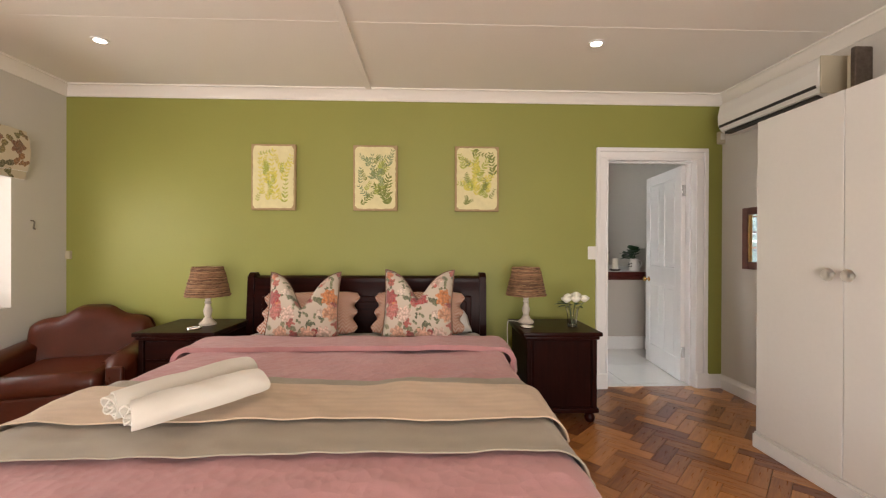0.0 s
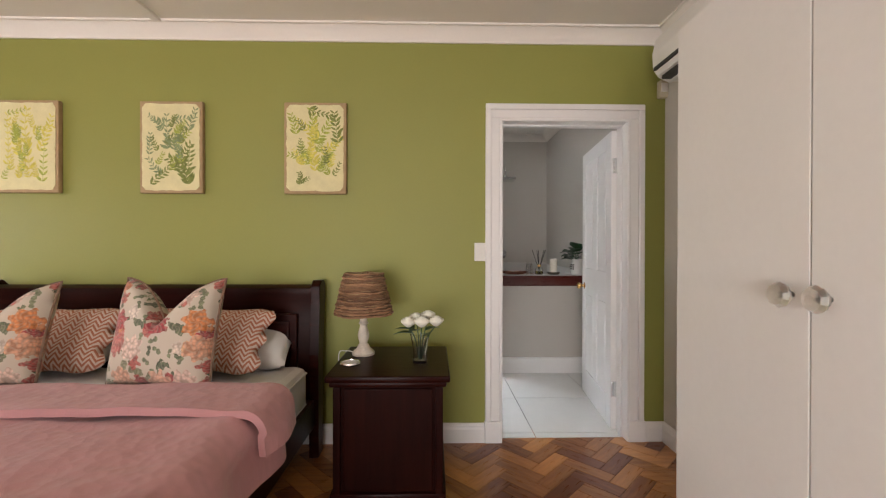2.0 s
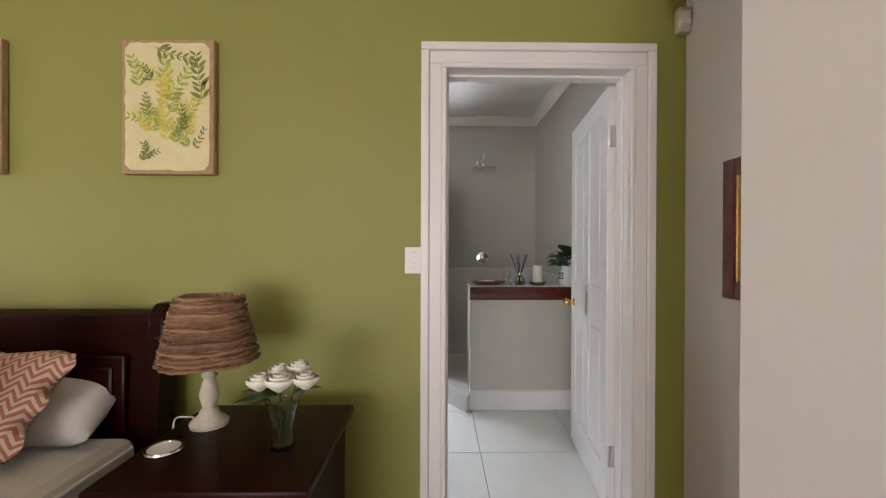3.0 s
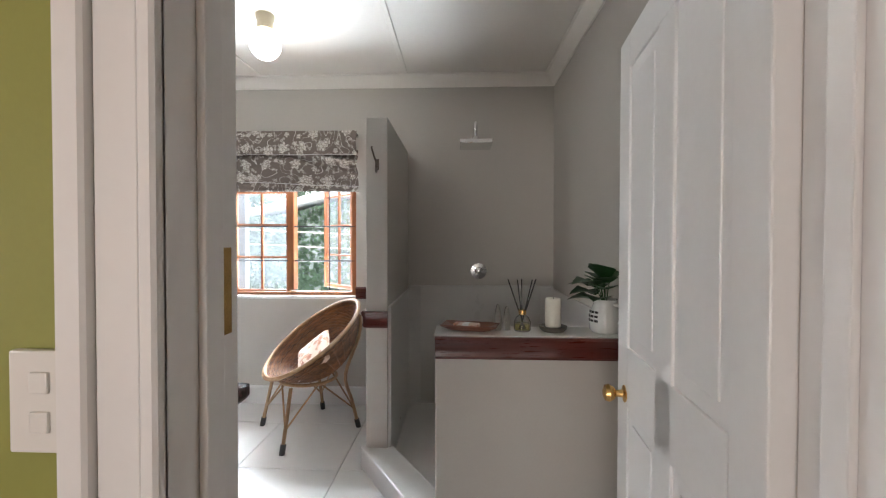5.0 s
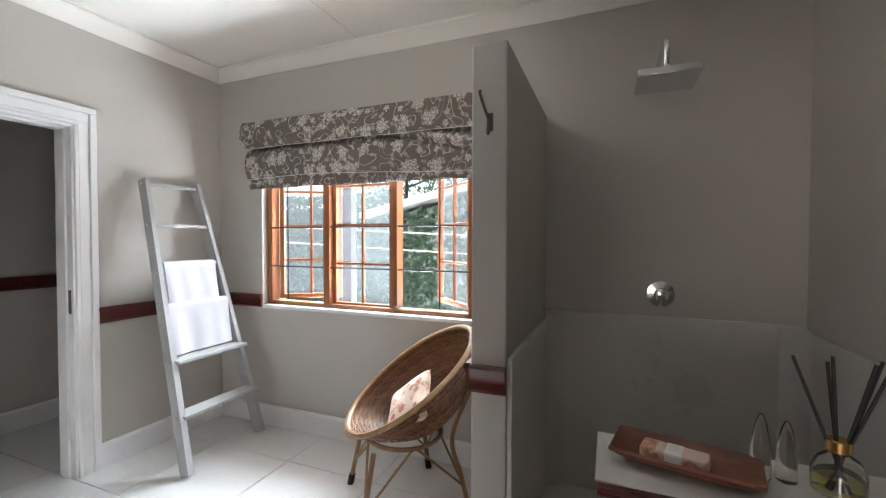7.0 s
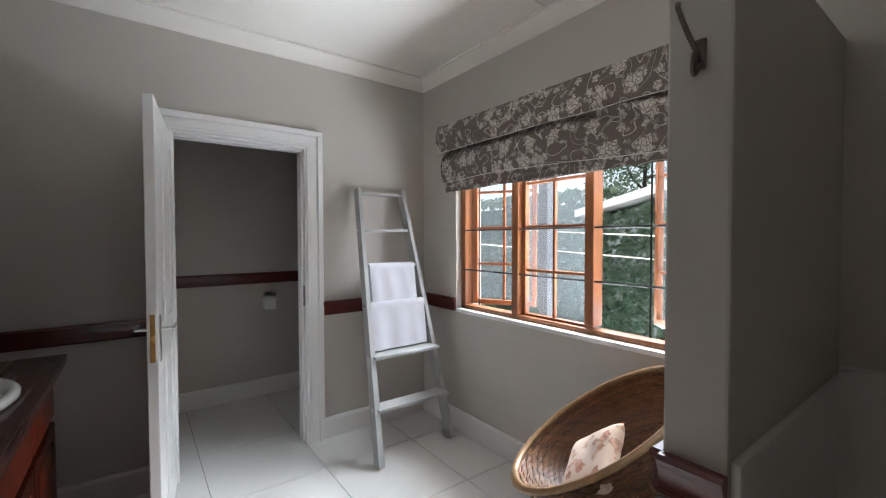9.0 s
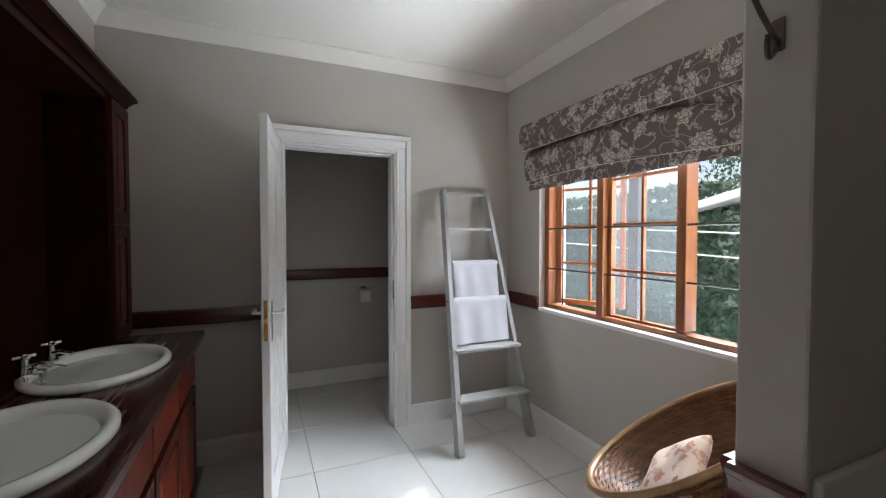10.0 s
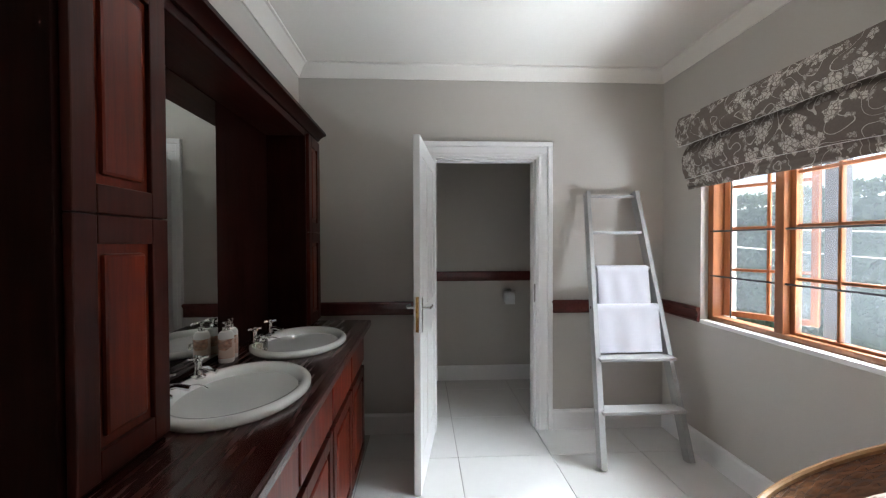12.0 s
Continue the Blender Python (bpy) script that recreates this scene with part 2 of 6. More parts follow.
COUNTER = timber("polished_mahogany_top", (0.030, 0.0055, 0.0038), (0.056, 0.010, 0.0065), 0.26, "x", 0.3, gloss=0.4, scale=0.35)
COUNTER.node_tree.nodes["Bump"].inputs["Strength"].default_value = 0.02
MAHOGZ = timber("upright_mahogany_wood", (0.007, 0.0012, 0.001), (0.026, 0.005, 0.003), 0.45, "z", 0.0, gloss=0.06)
DADO = timber("stained_rail_wood", (0.045, 0.006, 0.004), (0.13, 0.022, 0.014), 0.3, "x", 0.4)
REDDOOR = timber("red_cabinet_wood", (0.020, 0.0022, 0.0008), (0.21, 0.024, 0.006), 0.34, "z", 0.08, gloss=0.22)
REDFRAME = timber("dark_red_cabinet_frame", (0.010, 0.0014, 0.001), (0.075, 0.010, 0.004), 0.4, "z", 0.05, gloss=0.2)
OAK = timber("orange_window_wood", (0.17, 0.05, 0.014), (0.40, 0.145, 0.045), 0.4, "z", 0.2)
LEATHER = plain("tan_brown_leather", (0.066, 0.0145, 0.006), 0.30, vary=0.35, big=4, fine=170, bumpy=0.15, coat=0.05)
LEATHER.node_tree.nodes["Principled BSDF"].inputs["Specular IOR Level"].default_value = 0.28
PINK = cloth("dusty_pink_quilt", (0.52, 0.265, 0.27), quilt=24.0)
TAUPE = cloth("taupe_throw", (0.36, 0.31, 0.235), stripe=3.0)
PEACH = cloth("peach_cotton_throw", (0.60, 0.45, 0.31), stripe=7.0)
LINEN = cloth("white_bed_linen", (0.74, 0.72, 0.69))
TOWEL = cloth("cream_towel", (0.70, 0.66, 0.58), vary=0.06)
WTOWEL = cloth("white_towel", (0.56, 0.55, 0.585), vary=0.05)
ROSES = floral_cushion("rose_print_linen", (0.52, 0.45, 0.36), [
    (21.0, 2, 0.44, 0.55, 2.2, [(0.2, (0.05, 0.08, 0.035)), (0.8, (0.19, 0.23, 0.12))]),
    (12.0, 2, 0.46, 0.5, 5.7, [(0.2, (0.09, 0.12, 0.06)), (0.8, (0.26, 0.27, 0.16))]),
    (14.0, 5, 0.46, 0.38, 7.9, [(0.1, (0.34, 0.035, 0.04)), (0.45, (0.50, 0.12, 0.10)), (0.75, (0.66, 0.27, 0.06)), (0.95, (0.75, 0.66, 0.58))]),
    (8.2, 7, 0.50, 0.5, 1.1, [(0.1, (0.36, 0.04, 0.05)), (0.4, (0.60, 0.20, 0.18)), (0.6, (0.78, 0.68, 0.62)), (0.95, (0.64, 0.22, 0.06))])])
PEACHPRINT = floral_cushion("peach_print_linen", (0.66, 0.50, 0.40), [(13.0, 2, 0.5, 0.6, 3.0, [(0.2, (0.60, 0.30, 0.20)), (0.8, (0.66, 0.40, 0.28))]), (19.0, 5, 0.42, 0.3, 6.0, [(0.2, (0.50, 0.14, 0.08)), (0.8, (0.62, 0.30, 0.16))])])
LEAFPRINT = floral_cushion("leaf_print_linen", (0.60, 0.52, 0.38), [(9.0, 2, 0.46, 0.8, 2.0, [(0.2, (0.10, 0.09, 0.03)), (0.55, (0.22, 0.20, 0.05)), (0.9, (0.34, 0.10, 0.03))]), (6.0, 5, 0.36, 0.5, 6.0, [(0.2, (0.55, 0.42, 0.18)), (0.8, (0.25, 0.10, 0.05))])])
ZIG = zigzag("coral_zigzag_linen", (0.62, 0.49, 0.41), (0.40, 0.15, 0.085))
BLIND = floral_blind("taupe_floral_linen")
WICKER = timber("seagrass_cord", (0.11, 0.055, 0.028), (0.40, 0.225, 0.12), 0.75, "x", 0.0, 0.3)
CANE = timber("honey_cane", (0.20, 0.10, 0.042), (0.44, 0.27, 0.13), 0.42, "z", 0.15, 0.3)
RATTAN = timber("woven_rattan", (0.060, 0.025, 0.010), (0.30, 0.13, 0.05), 0.4, "x", 0.15, 0.3)
LAMPWOOD = plain("distressed_white_wood", (0.62, 0.55, 0.46), 0.6, vary=0.2, big=25, fine=90, bumpy=0.3)
LADDER = plain("pale_grey_painted_wood", (0.40, 0.395, 0.385), 0.55, vary=0.12, big=6, fine=60, bumpy=0.2)
TILE = plain("white_porcelain_tile", (0.73, 0.715, 0.69), 0.2, vary=0.035, big=2, fine=14, bumpy=0.02, coat=0.25)
TILEGROUT = plain("grey_tile_joint", (0.36, 0.34, 0.31), 0.85, vary=0.15)
SHOWERTILE = plain("white_shower_tile", (0.62, 0.60, 0.57), 0.3, vary=0.04, big=3, fine=40, bumpy=0.04)
CERAMIC = plain("white_ceramic", (0.80, 0.80, 0.77), 0.1, vary=0.015, bumpy=0, coat=0.6)
CHROME = plain("chrome", (0.78, 0.78, 0.78), 0.14, 1.0, vary=0.04, bumpy=0)
BRASS = plain("brass", (0.72, 0.46, 0.16), 0.25, 1.0, vary=0.08, bumpy=0)
PEWTER = plain("aged_metal", (0.16, 0.13, 0.11), 0.4, 0.9, vary=0.25, big=30)
MIRROR = bpy.data.materials.new("mirror_silver")
_nt, _b = nodes_of(MIRROR)
_b.inputs["Metallic"].default_value, _b.inputs["Roughness"].default_value = 1.0, 0.02
_b.inputs["Base Color"].default_value = (0.82, 0.85, 0.83, 1)
GLASS = glass_mat("clear_glass")
KNOBGLASS = glass_mat("cut_glass", (0.97, 0.95, 0.90), 0.3, 1.5)
AMBER = glass_mat("diffuser_liquid", (0.80, 0.74, 0.30), 0.0, 1.36)
SOAP = glass_mat("clear_soap", (0.93, 0.92, 0.86), 0.05, 1.4)
BULB = glow("lit_downlight", (1.0, 0.90, 0.72), 14.0)
GLOBE = glow("lit_opal_globe", (1.0, 0.94, 0.82), 8.0)
LEAF = plain("dark_green_leaf", (0.022, 0.065, 0.020), 0.38, vary=0.3, big=20, fine=80)
PETAL = plain("white_petal", (0.82, 0.80, 0.68), 0.6, vary=0.06, big=30)
WAX = plain("cream_wax", (0.74, 0.70, 0.60), 0.45, vary=0.05)
PAPER = plain("white_tissue_paper", (0.80, 0.79, 0.78), 0.9, vary=0.03)
CANVAS = plain("cream_canvas", (0.70, 0.64, 0.36), 0.85, vary=0.09, big=14, fine=160, bumpy=0.4)
JUTE = plain("raw_linen_edge", (0.40, 0.28, 0.15), 0.9, vary=0.15, big=30, fine=260, bumpy=0.4)
INKS = [plain("pale_yellow_ink", (0.62, 0.55, 0.10), 0.8, vary=0.25, big=30), plain("olive_ink", (0.20, 0.23, 0.055), 0.8, vary=0.3, big=30),
        plain("leaf_green_ink", (0.36, 0.40, 0.07), 0.8, vary=0.3, big=30), plain("grey_green_ink", (0.24, 0.29, 0.14), 0.8, vary=0.3, big=30)]
HEDGE = plain("ivy_leaf", (0.07, 0.115, 0.075), 0.4, vary=0.75, big=9, fine=45, bumpy=0.2)


def see_through(m, share, colour):
    """Part of the light passes diffusely through the surface, as through a leaf or a dusty, hazy pane."""
    nt = m.node_tree
    out, b = nt.nodes["Material Output"], nt.nodes["Principled BSDF"]
    tr, mx = nt.nodes.new("ShaderNodeBsdfTranslucent"), nt.nodes.new("ShaderNodeMixShader")
    tr.inputs[0].default_value, mx.inputs[0].default_value = (*colour, 1), share
    link(nt, b.outputs[0], mx.inputs[1])
    link(nt, tr.outputs[0], mx.inputs[2])
    link(nt, mx.outputs[0], out.inputs[0])


see_through(HEDGE, 0.5, (0.30, 0.40, 0.27))
# the translucent share puts the panes' hazy reflection and dirt into the material
PANE = glass_mat("hazy_window_glass")
see_through(PANE, 0.018, (0.8, 0.85, 0.9))
ROOFING = plain("pale_roof_sheet", (0.62, 0.62, 0.62), 0.5, vary=0.1)
PAVING = plain("concrete_paving", (0.34, 0.32, 0.29), 0.85, vary=0.15, fine=30)
WALLOUT = plain("weathered_wall_plaster", (0.30, 0.33, 0.33), 0.9, vary=0.2)
BARK = plain("tree_bark", (0.12, 0.085, 0.06), 0.9, vary=0.3, big=12)
FRAMERED = plain("distressed_red_frame", (0.115, 0.035, 0.022), 0.6, vary=0.5, big=22, fine=90, bumpy=0.4)


# ---- building helpers ----
def finish(name, bm, material, smooth=None):
    me = bpy.data.meshes.new(name)
    bmesh.ops.recalc_face_normals(bm, faces=bm.faces)
    if smooth:
        for f in bm.faces:
            f.smooth = True
        lim = radians(smooth)
        for e in bm.edges:
            if len(e.link_faces) == 2 and e.calc_face_angle(0) > lim:
                e.smooth = False
        # faces between sharp edges or narrow bevels stay flat
        for f in bm.faces:
            a = f.calc_area()
            if all(not e.smooth or (len(e.link_faces) == 2 and sum(g.calc_area() for g in e.link_faces) < 1.25 * a) for e in f.edges):
                f.smooth = False
    bm.to_mesh(me)
    bm.free()
    me.materials.append(material)
    return me


def part(name, bm, material, parent=None, label="", smooth=40, at=None):
    ob = new(name, finish(name, bm, material, smooth))
    if parent:
        ob.parent = parent
    if at is not None:
        ob.matrix_local = at
    if label:
        ob["label"] = label
    return ob


def thing(name, label, category, at=(0, 0, 0), turn=0.0, group=""):
    ob = new(name)
    ob.empty_display_size = 0.05
    ob.matrix_world = pose(*at, 0, 0, turn)
    return tagged(ob, label, category, group)


def setting(name, bm, material, label="", smooth=30, category=""):
    return tagged(part(name, bm, material, None, label, smooth), label, category or name.split("_")[0], kind="structure")


def box(bm, x0, x1, y0, y1, z0, z1, bevel=0.0, segs=2, m=None):
    r = bmesh.ops.create_cube(bm, size=1.0)
    vs = r["verts"]
    for v in vs:
        v.co = Vector(((x0 + x1) / 2 + v.co.x * (x1 - x0), (y0 + y1) / 2 + v.co.y * (y1 - y0), (z0 + z1) / 2 + v.co.z * (z1 - z0)))
    if m:
        for v in vs:
            v.co = m @ v.co
    if bevel:
        es = list({e for v in vs for e in v.link_edges})
        bmesh.ops.bevel(bm, geom=es, offset=bevel, segments=segs, affect="EDGES", profile=0.5)
    return bm


def boxes(*rows, bevel=0.0):
    bm = bmesh.new()
    for r in rows:
        box(bm, *r, bevel=bevel)
    return bm


def lathe(profile, seg=24, centre=(0, 0, 0), bm=None, squash=1.0):
    bm = bm or bmesh.new()
    rings = []
    for r, z in profile:
        rings.append([bm.verts.new((centre[0] + max(r, 0.0004) * math.cos(2 * math.pi * k / seg), centre[1] + squash * max(r, 0.0004) * math.sin(2 * math.pi * k / seg), centre[2] + z)) for k in range(seg)])
    for a, b in zip(rings, rings[1:]):
        for k in range(seg):
            bm.faces.new((a[k], a[(k + 1) % seg], b[(k + 1) % seg], b[k]))
    bm.faces.new(rings[0])
    bm.faces.new(rings[-1])
    return bm


def tube(points, r, seg=8, bm=None, taper=1.0):
    bm = bm or bmesh.new()
    pts = [Vector(p) for p in points]
    rings, side = [], None
    for i, p in enumerate(pts):
        d = (pts[min(i + 1, len(pts) - 1)] - pts[max(i - 1, 0)]).normalized()
        if side is None:
            side = d.orthogonal().normalized()
        side = (side - d * side.dot(d)).normalized()
        up = d.cross(side)
        rr = r * (1 + (taper - 1) * i / max(1, len(pts) - 1))
        rings.append([bm.verts.new(p + rr * (side * math.cos(2 * math.pi * k / seg) + up * math.sin(2 * math.pi * k / seg))) for k in range(seg)])
    for a, b in zip(rings, rings[1:]):
        for k in range(seg):
            bm.faces.new((a[k], a[(k + 1) % seg], b[(k + 1) % seg], b[k]))
    bm.faces.new(rings[0])
    bm.faces.new(rings[-1])
    return bm


def sheet(fn, nu, nv, thick=0.0, bm=None):
    """A cloth surface fn(u, v) with its own thickness."""
    bm = bm or bmesh.new()
    P = [[Vector(fn(i / nu, j / nv)) for j in range(nv + 1)] for i in range(nu + 1)]
    V = [[bm.verts.new(p) for p in row] for row in P]
    for i in range(nu):
        for j in range(nv):
            bm.faces.new((V[i][j], V[i + 1][j], V[i + 1][j + 1], V[i][j + 1]))
    if thick:
        def nrm(i, j):
            a = P[min(i + 1, nu)][j] - P[max(i - 1, 0)][j]
            b = P[i][min(j + 1, nv)] - P[i][max(j - 1, 0)]
            n = a.cross(b)
            return n.normalized() if n.length > 1e-9 else Vector((0, 0, 1))
        W = [[bm.verts.new(P[i][j] - nrm(i, j) * thick) for j in range(nv + 1)] for i in range(nu + 1)]
        for i in range(nu):
            for j in range(nv):
                bm.faces.new((W[i][j], W[i][j + 1], W[i + 1][j + 1], W[i + 1][j]))
        for i in range(nu):
            bm.faces.new((V[i][0], W[i][0], W[i + 1][0], V[i + 1][0]))
            bm.faces.new((V[i][nv], V[i + 1][nv], W[i + 1][nv], W[i][nv]))
        for j in range(nv):
            bm.faces.new((V[0][j], V[0][j + 1], W[0][j + 1], W[0][j]))
            bm.faces.new((V[nu][j], W[nu][j], W[nu][j + 1], V[nu][j + 1]))
    return bm


def prism(profile, a, b, bm=None):
    """A moulding: profile points (out, up) swept from a to b; out is to the right of the way."""
    bm = bm or bmesh.new()
    a, b = Vector(a), Vector(b)
    d = (b - a).normalized()
    out = Vector((d.y, -d.x, 0))
    ends = [[bm.verts.new(p + out * o + Vector((0, 0, h))) for o, h in profile] for p in (a, b)]
    n = len(profile)
    for k in range(n):
        bm.faces.new((ends[0][k], ends[0][(k + 1) % n], ends[1][(k + 1) % n], ends[1][k]))
    bm.faces.new(ends[0])
    bm.faces.new(ends[1])
    return bm


SKIRT = [(0, 0), (0.022, 0), (0.022, 0.085), (0.017, 0.095), (0.017, 0.105), (0.008, 0.12), (0, 0.12)]
SKIRT_BATH = [(0, 0), (0.018, 0), (0.018, 0.135), (0.012, 0.15), (0, 0.155)]
CORNICE = [(0, -0.09), (0.012, -0.09), (0.018, -0.075), (0.045, -0.035), (0.07, -0.014), (0.085, -0.012), (0.085, 0.0), (0, 0.0)]
RAIL = [(0, 0), (0.014, 0), (0.022, 0.012), (0.018, 0.03), (0.018, 0.06), (0.026, 0.075), (0.030, 0.09), (0.022, 0.10), (0, 0.10)]


def casing(name, x0, x1, z1, w, y, out, label, swap=False):
    """A moulded door surround on a wall face; out is +1 or -1. swap: the wall runs along y, and y is its x."""
    bm = bmesh.new()
    for o, a, b in ((0.022, 0.0, 0.18), (0.016, 0.18, 0.68), (0.028, 0.68, 1.0)):
        a, b = a * w, b * w
        lo, hi = sorted((y, y + out * o))
        for r in ((x0 - b, x0 - a, lo, hi, 0, z1 + a), (x1 + a, x1 + b, lo, hi, 0, z1 + a), (x0 - b, x1 + b, lo, hi, z1 + a, z1 + b)):
            if swap:
                r = (r[2], r[3], r[0], r[1], r[4], r[5])
            box(bm, *r, bevel=0.004, segs=1)
    return setting(name, bm, WHITE, label, category="door frame")


# ---- structure: bedroom ----
BX0, BX1, BY0, GY, BH = -2.08, 3.614, -1.2, 5.165, 2.60     # bedroom
AX0, AX1, AY0, AY1, AH = -0.10, 3.674, 5.394, 8.17, 2.75    # bathroom
DX0, DX1, DH = 2.558, 3.385, 2.04                            # doorway between them

setting("floor", boxes((BX0 - 0.3, BX1 + 0.3, BY0 - 0.3, 5.205, -0.25, -0.012)), GROUT, "dark joints under the bedroom parquet")
setting("floor_bath", boxes((-1.5, AX1 + 0.3, 5.205, AY1 + 0.3, -0.25, -0.006)), TILEGROUT, "grey joints under the bathroom floor tiles")
# party wall: a green face towards the bedroom, a grey one towards the bathroom
setting("wall_north", boxes((BX0, DX0, GY, 5.28, 0, 2.9), (DX1, BX1, GY, 5.28, 0, 2.9), (DX0, DX1, GY, 5.28, DH, 2.9)), GREEN, "leaf-green painted bedroom wall behind the bed")
setting("wall_bath_south", boxes((AX0 - 1.4, 2.25, 5.28, AY0, 0, 2.9), (2.25, DX0, 5.28, 5.30, 0, 2.9), (DX1, AX1 + 0.3, 5.28, 5.30, 0, 2.9), (DX0, DX1, 5.28, 5.30, DH, 2.9)), STONE, "stone-grey painted wall behind the vanity")
setting("wall_east", boxes((BX1, BX1 + 0.25, BY0 - 0.3, 5.28, 0, 2.9)), CREAM, "warm white wall beside the wardrobe")
WY0, WY1, WZ0, WZ1 = 3.0, 4.70, 0.79, 2.02
setting("wall_west", boxes((BX0 - 0.28, BX0, BY0 - 0.3, WY0, 0, 2.9), (BX0 - 0.28, BX0, WY1, 5.28, 0, 2.9), (BX0 - 0.28, BX0, WY0, WY1, 0, WZ0), (BX0 - 0.28, BX0, WY0, WY1, WZ1, 2.9)), CREAM, "warm white wall with the bedroom window")
# unseen wall; its opening is added to let the back lamp in
setting("wall_south", boxes((BX0, -0.4, BY0 - 0.28, BY0, 0, 2.9), (2.2, BX1, BY0 - 0.28, BY0, 0, 2.9), (-0.4, 2.2, BY0 - 0.28, BY0, 0, 0.2), (-0.4, 2.2, BY0 - 0.28, BY0, 2.2, 2.9)), CREAM, "warm white wall behind the camera with a wide opening")
bm = boxes((BX0 - 0.1, BX1 + 0.1, BY0 - 0.1, 5.27, BH, BH + 0.15))
for x in (0.478,):
    box(bm, x - 0.024, x + 0.024, BY0, GY - 0.08, BH - 0.018, BH + 0.01, bevel=0.004, segs=1)
for y in (0.4, 4.075):
    box(bm, BX0, BX1, y - 0.016, y + 0.016, BH - 0.002, BH + 0.01, bevel=0.001, segs=1)
setting("ceiling", bm, CEIL, "white boarded bedroom ceiling with cover strips")
bm = prism(CORNICE, (BX0, GY, BH), (BX1, GY, BH))
prism(CORNICE, (BX1, GY, BH), (BX1, BY0, BH), bm)
prism(CORNICE, (BX1, BY0, BH), (BX0, BY0, BH), bm)
prism(CORNICE, (BX0, BY0, BH), (BX0, GY, BH), bm)
setting("trim_cornice", bm, CEIL, "white coved cornice of the bedroom", category="cornice")
bm = prism(SKIRT, (BX0, GY, 0), (2.47, GY, 0))
prism(SKIRT, (3.474, GY, 0), (BX1, GY, 0), bm)
prism(SKIRT, (BX1, GY, 0), (BX1, 4.06, 0), bm)
prism(SKIRT, (BX0, BY0, 0), (BX0, GY, 0), bm)
setting("baseboard", bm, WHITE, "white moulded skirting of the bedroom")
casing("door_frame_bedroom", DX0 + 0.018, DX1 - 0.018, DH - 0.018, 0.108, GY, -1, "white moulded door surround on the green wall")
casing("door_frame_bath", DX0 + 0.012, DX1 - 0.012, DH - 0.012, 0.09, 5.30, 1, "white moulded door surround in the bathroom")
bm = boxes((DX0 - 0.0, DX0 + 0.018, GY - 0.01, 5.304, 0, DH), (DX1 - 0.018, DX1, GY - 0.01, 5.304, 0, DH), (DX0, DX1, GY - 0.01, 5.304, DH - 0.018, DH), bevel=0.003)
box(bm, DX0 + 0.018, DX0 + 0.03, GY + 0.05, 5.255, 0, DH - 0.018, bevel=0.003)
box(bm, DX1 - 0.03, DX1 - 0.018, GY + 0.05, 5.255, 0, DH - 0.018, bevel=0.003)
box(bm, DX0 + 0.02, DX1 - 0.02, GY + 0.05, 5.255, DH - 0.03, DH - 0.018, bevel=0.003)
setting("door_jamb", bm, WHITE, "white painted door lining with rebate", category="door frame")
bm = boxes((2.463, 2.573, GY - 0.034, GY, 0, 0.135), (3.372, 3.482, GY - 0.034, GY, 0, 0.135), bevel=0.006)
setting("trim_plinth_blocks", bm, WHITE, "white plinth blocks at the foot of the door surround", category="trim")

# ---- structure: bathroom and toilet ----
TX0, TY0 = -1.27, 6.15                                      # toilet room
OY0, OY1, OH = 6.392, 7.185, 2.088                          # its doorway
SX0, SX1, SZ0, SZ1 = 0.335, 2.03, 0.915, 2.12               # bathroom window
setting("wall_bath_north", boxes((TX0 - 0.2, SX0, AY1, AY1 + 0.25, 0, 2.9), (SX1, AX1 + 0.3, AY1, AY1 + 0.25, 0, 2.9), (SX0, SX1, AY1, AY1 + 0.25, 0, SZ0), (SX0, SX1, AY1, AY1 + 0.25, SZ1, 2.9)), STONE, "stone-grey wall with the bathroom window")
setting("wall_bath_east", boxes((AX1, AX1 + 0.25, 5.30, AY1 + 0.25, 0, 2.9)), STONE, "stone-grey wall beside the shower")
setting("wall_bath_west", boxes((AX0 - 0.15, AX0, AY0, OY0, 0, 2.9), (AX0 - 0.15, AX0, OY1, AY1, 0, 2.9), (AX0 - 0.15, AX0, OY0, OY1, OH, 2.9)), STONE, "stone-grey wall with the toilet doorway")
setting("wall_toilet", boxes((TX0 - 0.2, TX0, AY0, AY1, 0, 2.9), (TX0, AX0 - 0.15, TY0 - 0.15, TY0, 0, 2.9)), STONE, "stone-grey walls of the toilet room")
bm = boxes((TX0 - 0.2, AX1 + 0.1, 5.28, AY1 + 0.1, AH, AH + 0.15))
box(bm, 2.44, 2.476, AY0, AY1 - 0.09, AH - 0.009, AH + 0.01, bevel=0.004, segs=1)
box(bm, 1.24 - 0.018, 1.24 + 0.018, AY0, AY1 - 0.09, AH - 0.009, AH + 0.01, bevel=0.004, segs=1)
setting("ceiling_bath", bm, CEIL, "white boarded bathroom ceiling with cover strips", category="ceiling")
bm = prism(CORNICE, (AX0, AY1, AH), (AX1, AY1, AH))
prism(CORNICE, (AX1, AY1, AH), (AX1, AY0, AH), bm)
prism(CORNICE, (AX1, AY0, AH), (AX0, AY0, AH), bm)
prism(CORNICE, (AX0, AY0, AH), (AX0, AY1, AH), bm)
setting("trim_cornice_bath", bm, CEIL, "white coved cornice of the bathroom", category="cornice")
bm = prism(SKIRT_BATH, (AX0, AY1, 0), (2.335, AY1, 0))
prism(SKIRT_BATH, (AX0, 7.285, 0), (AX0, AY1, 0), bm)
prism(SKIRT_BATH, (AX0, AY0, 0), (AX0, 6.29, 0), bm)
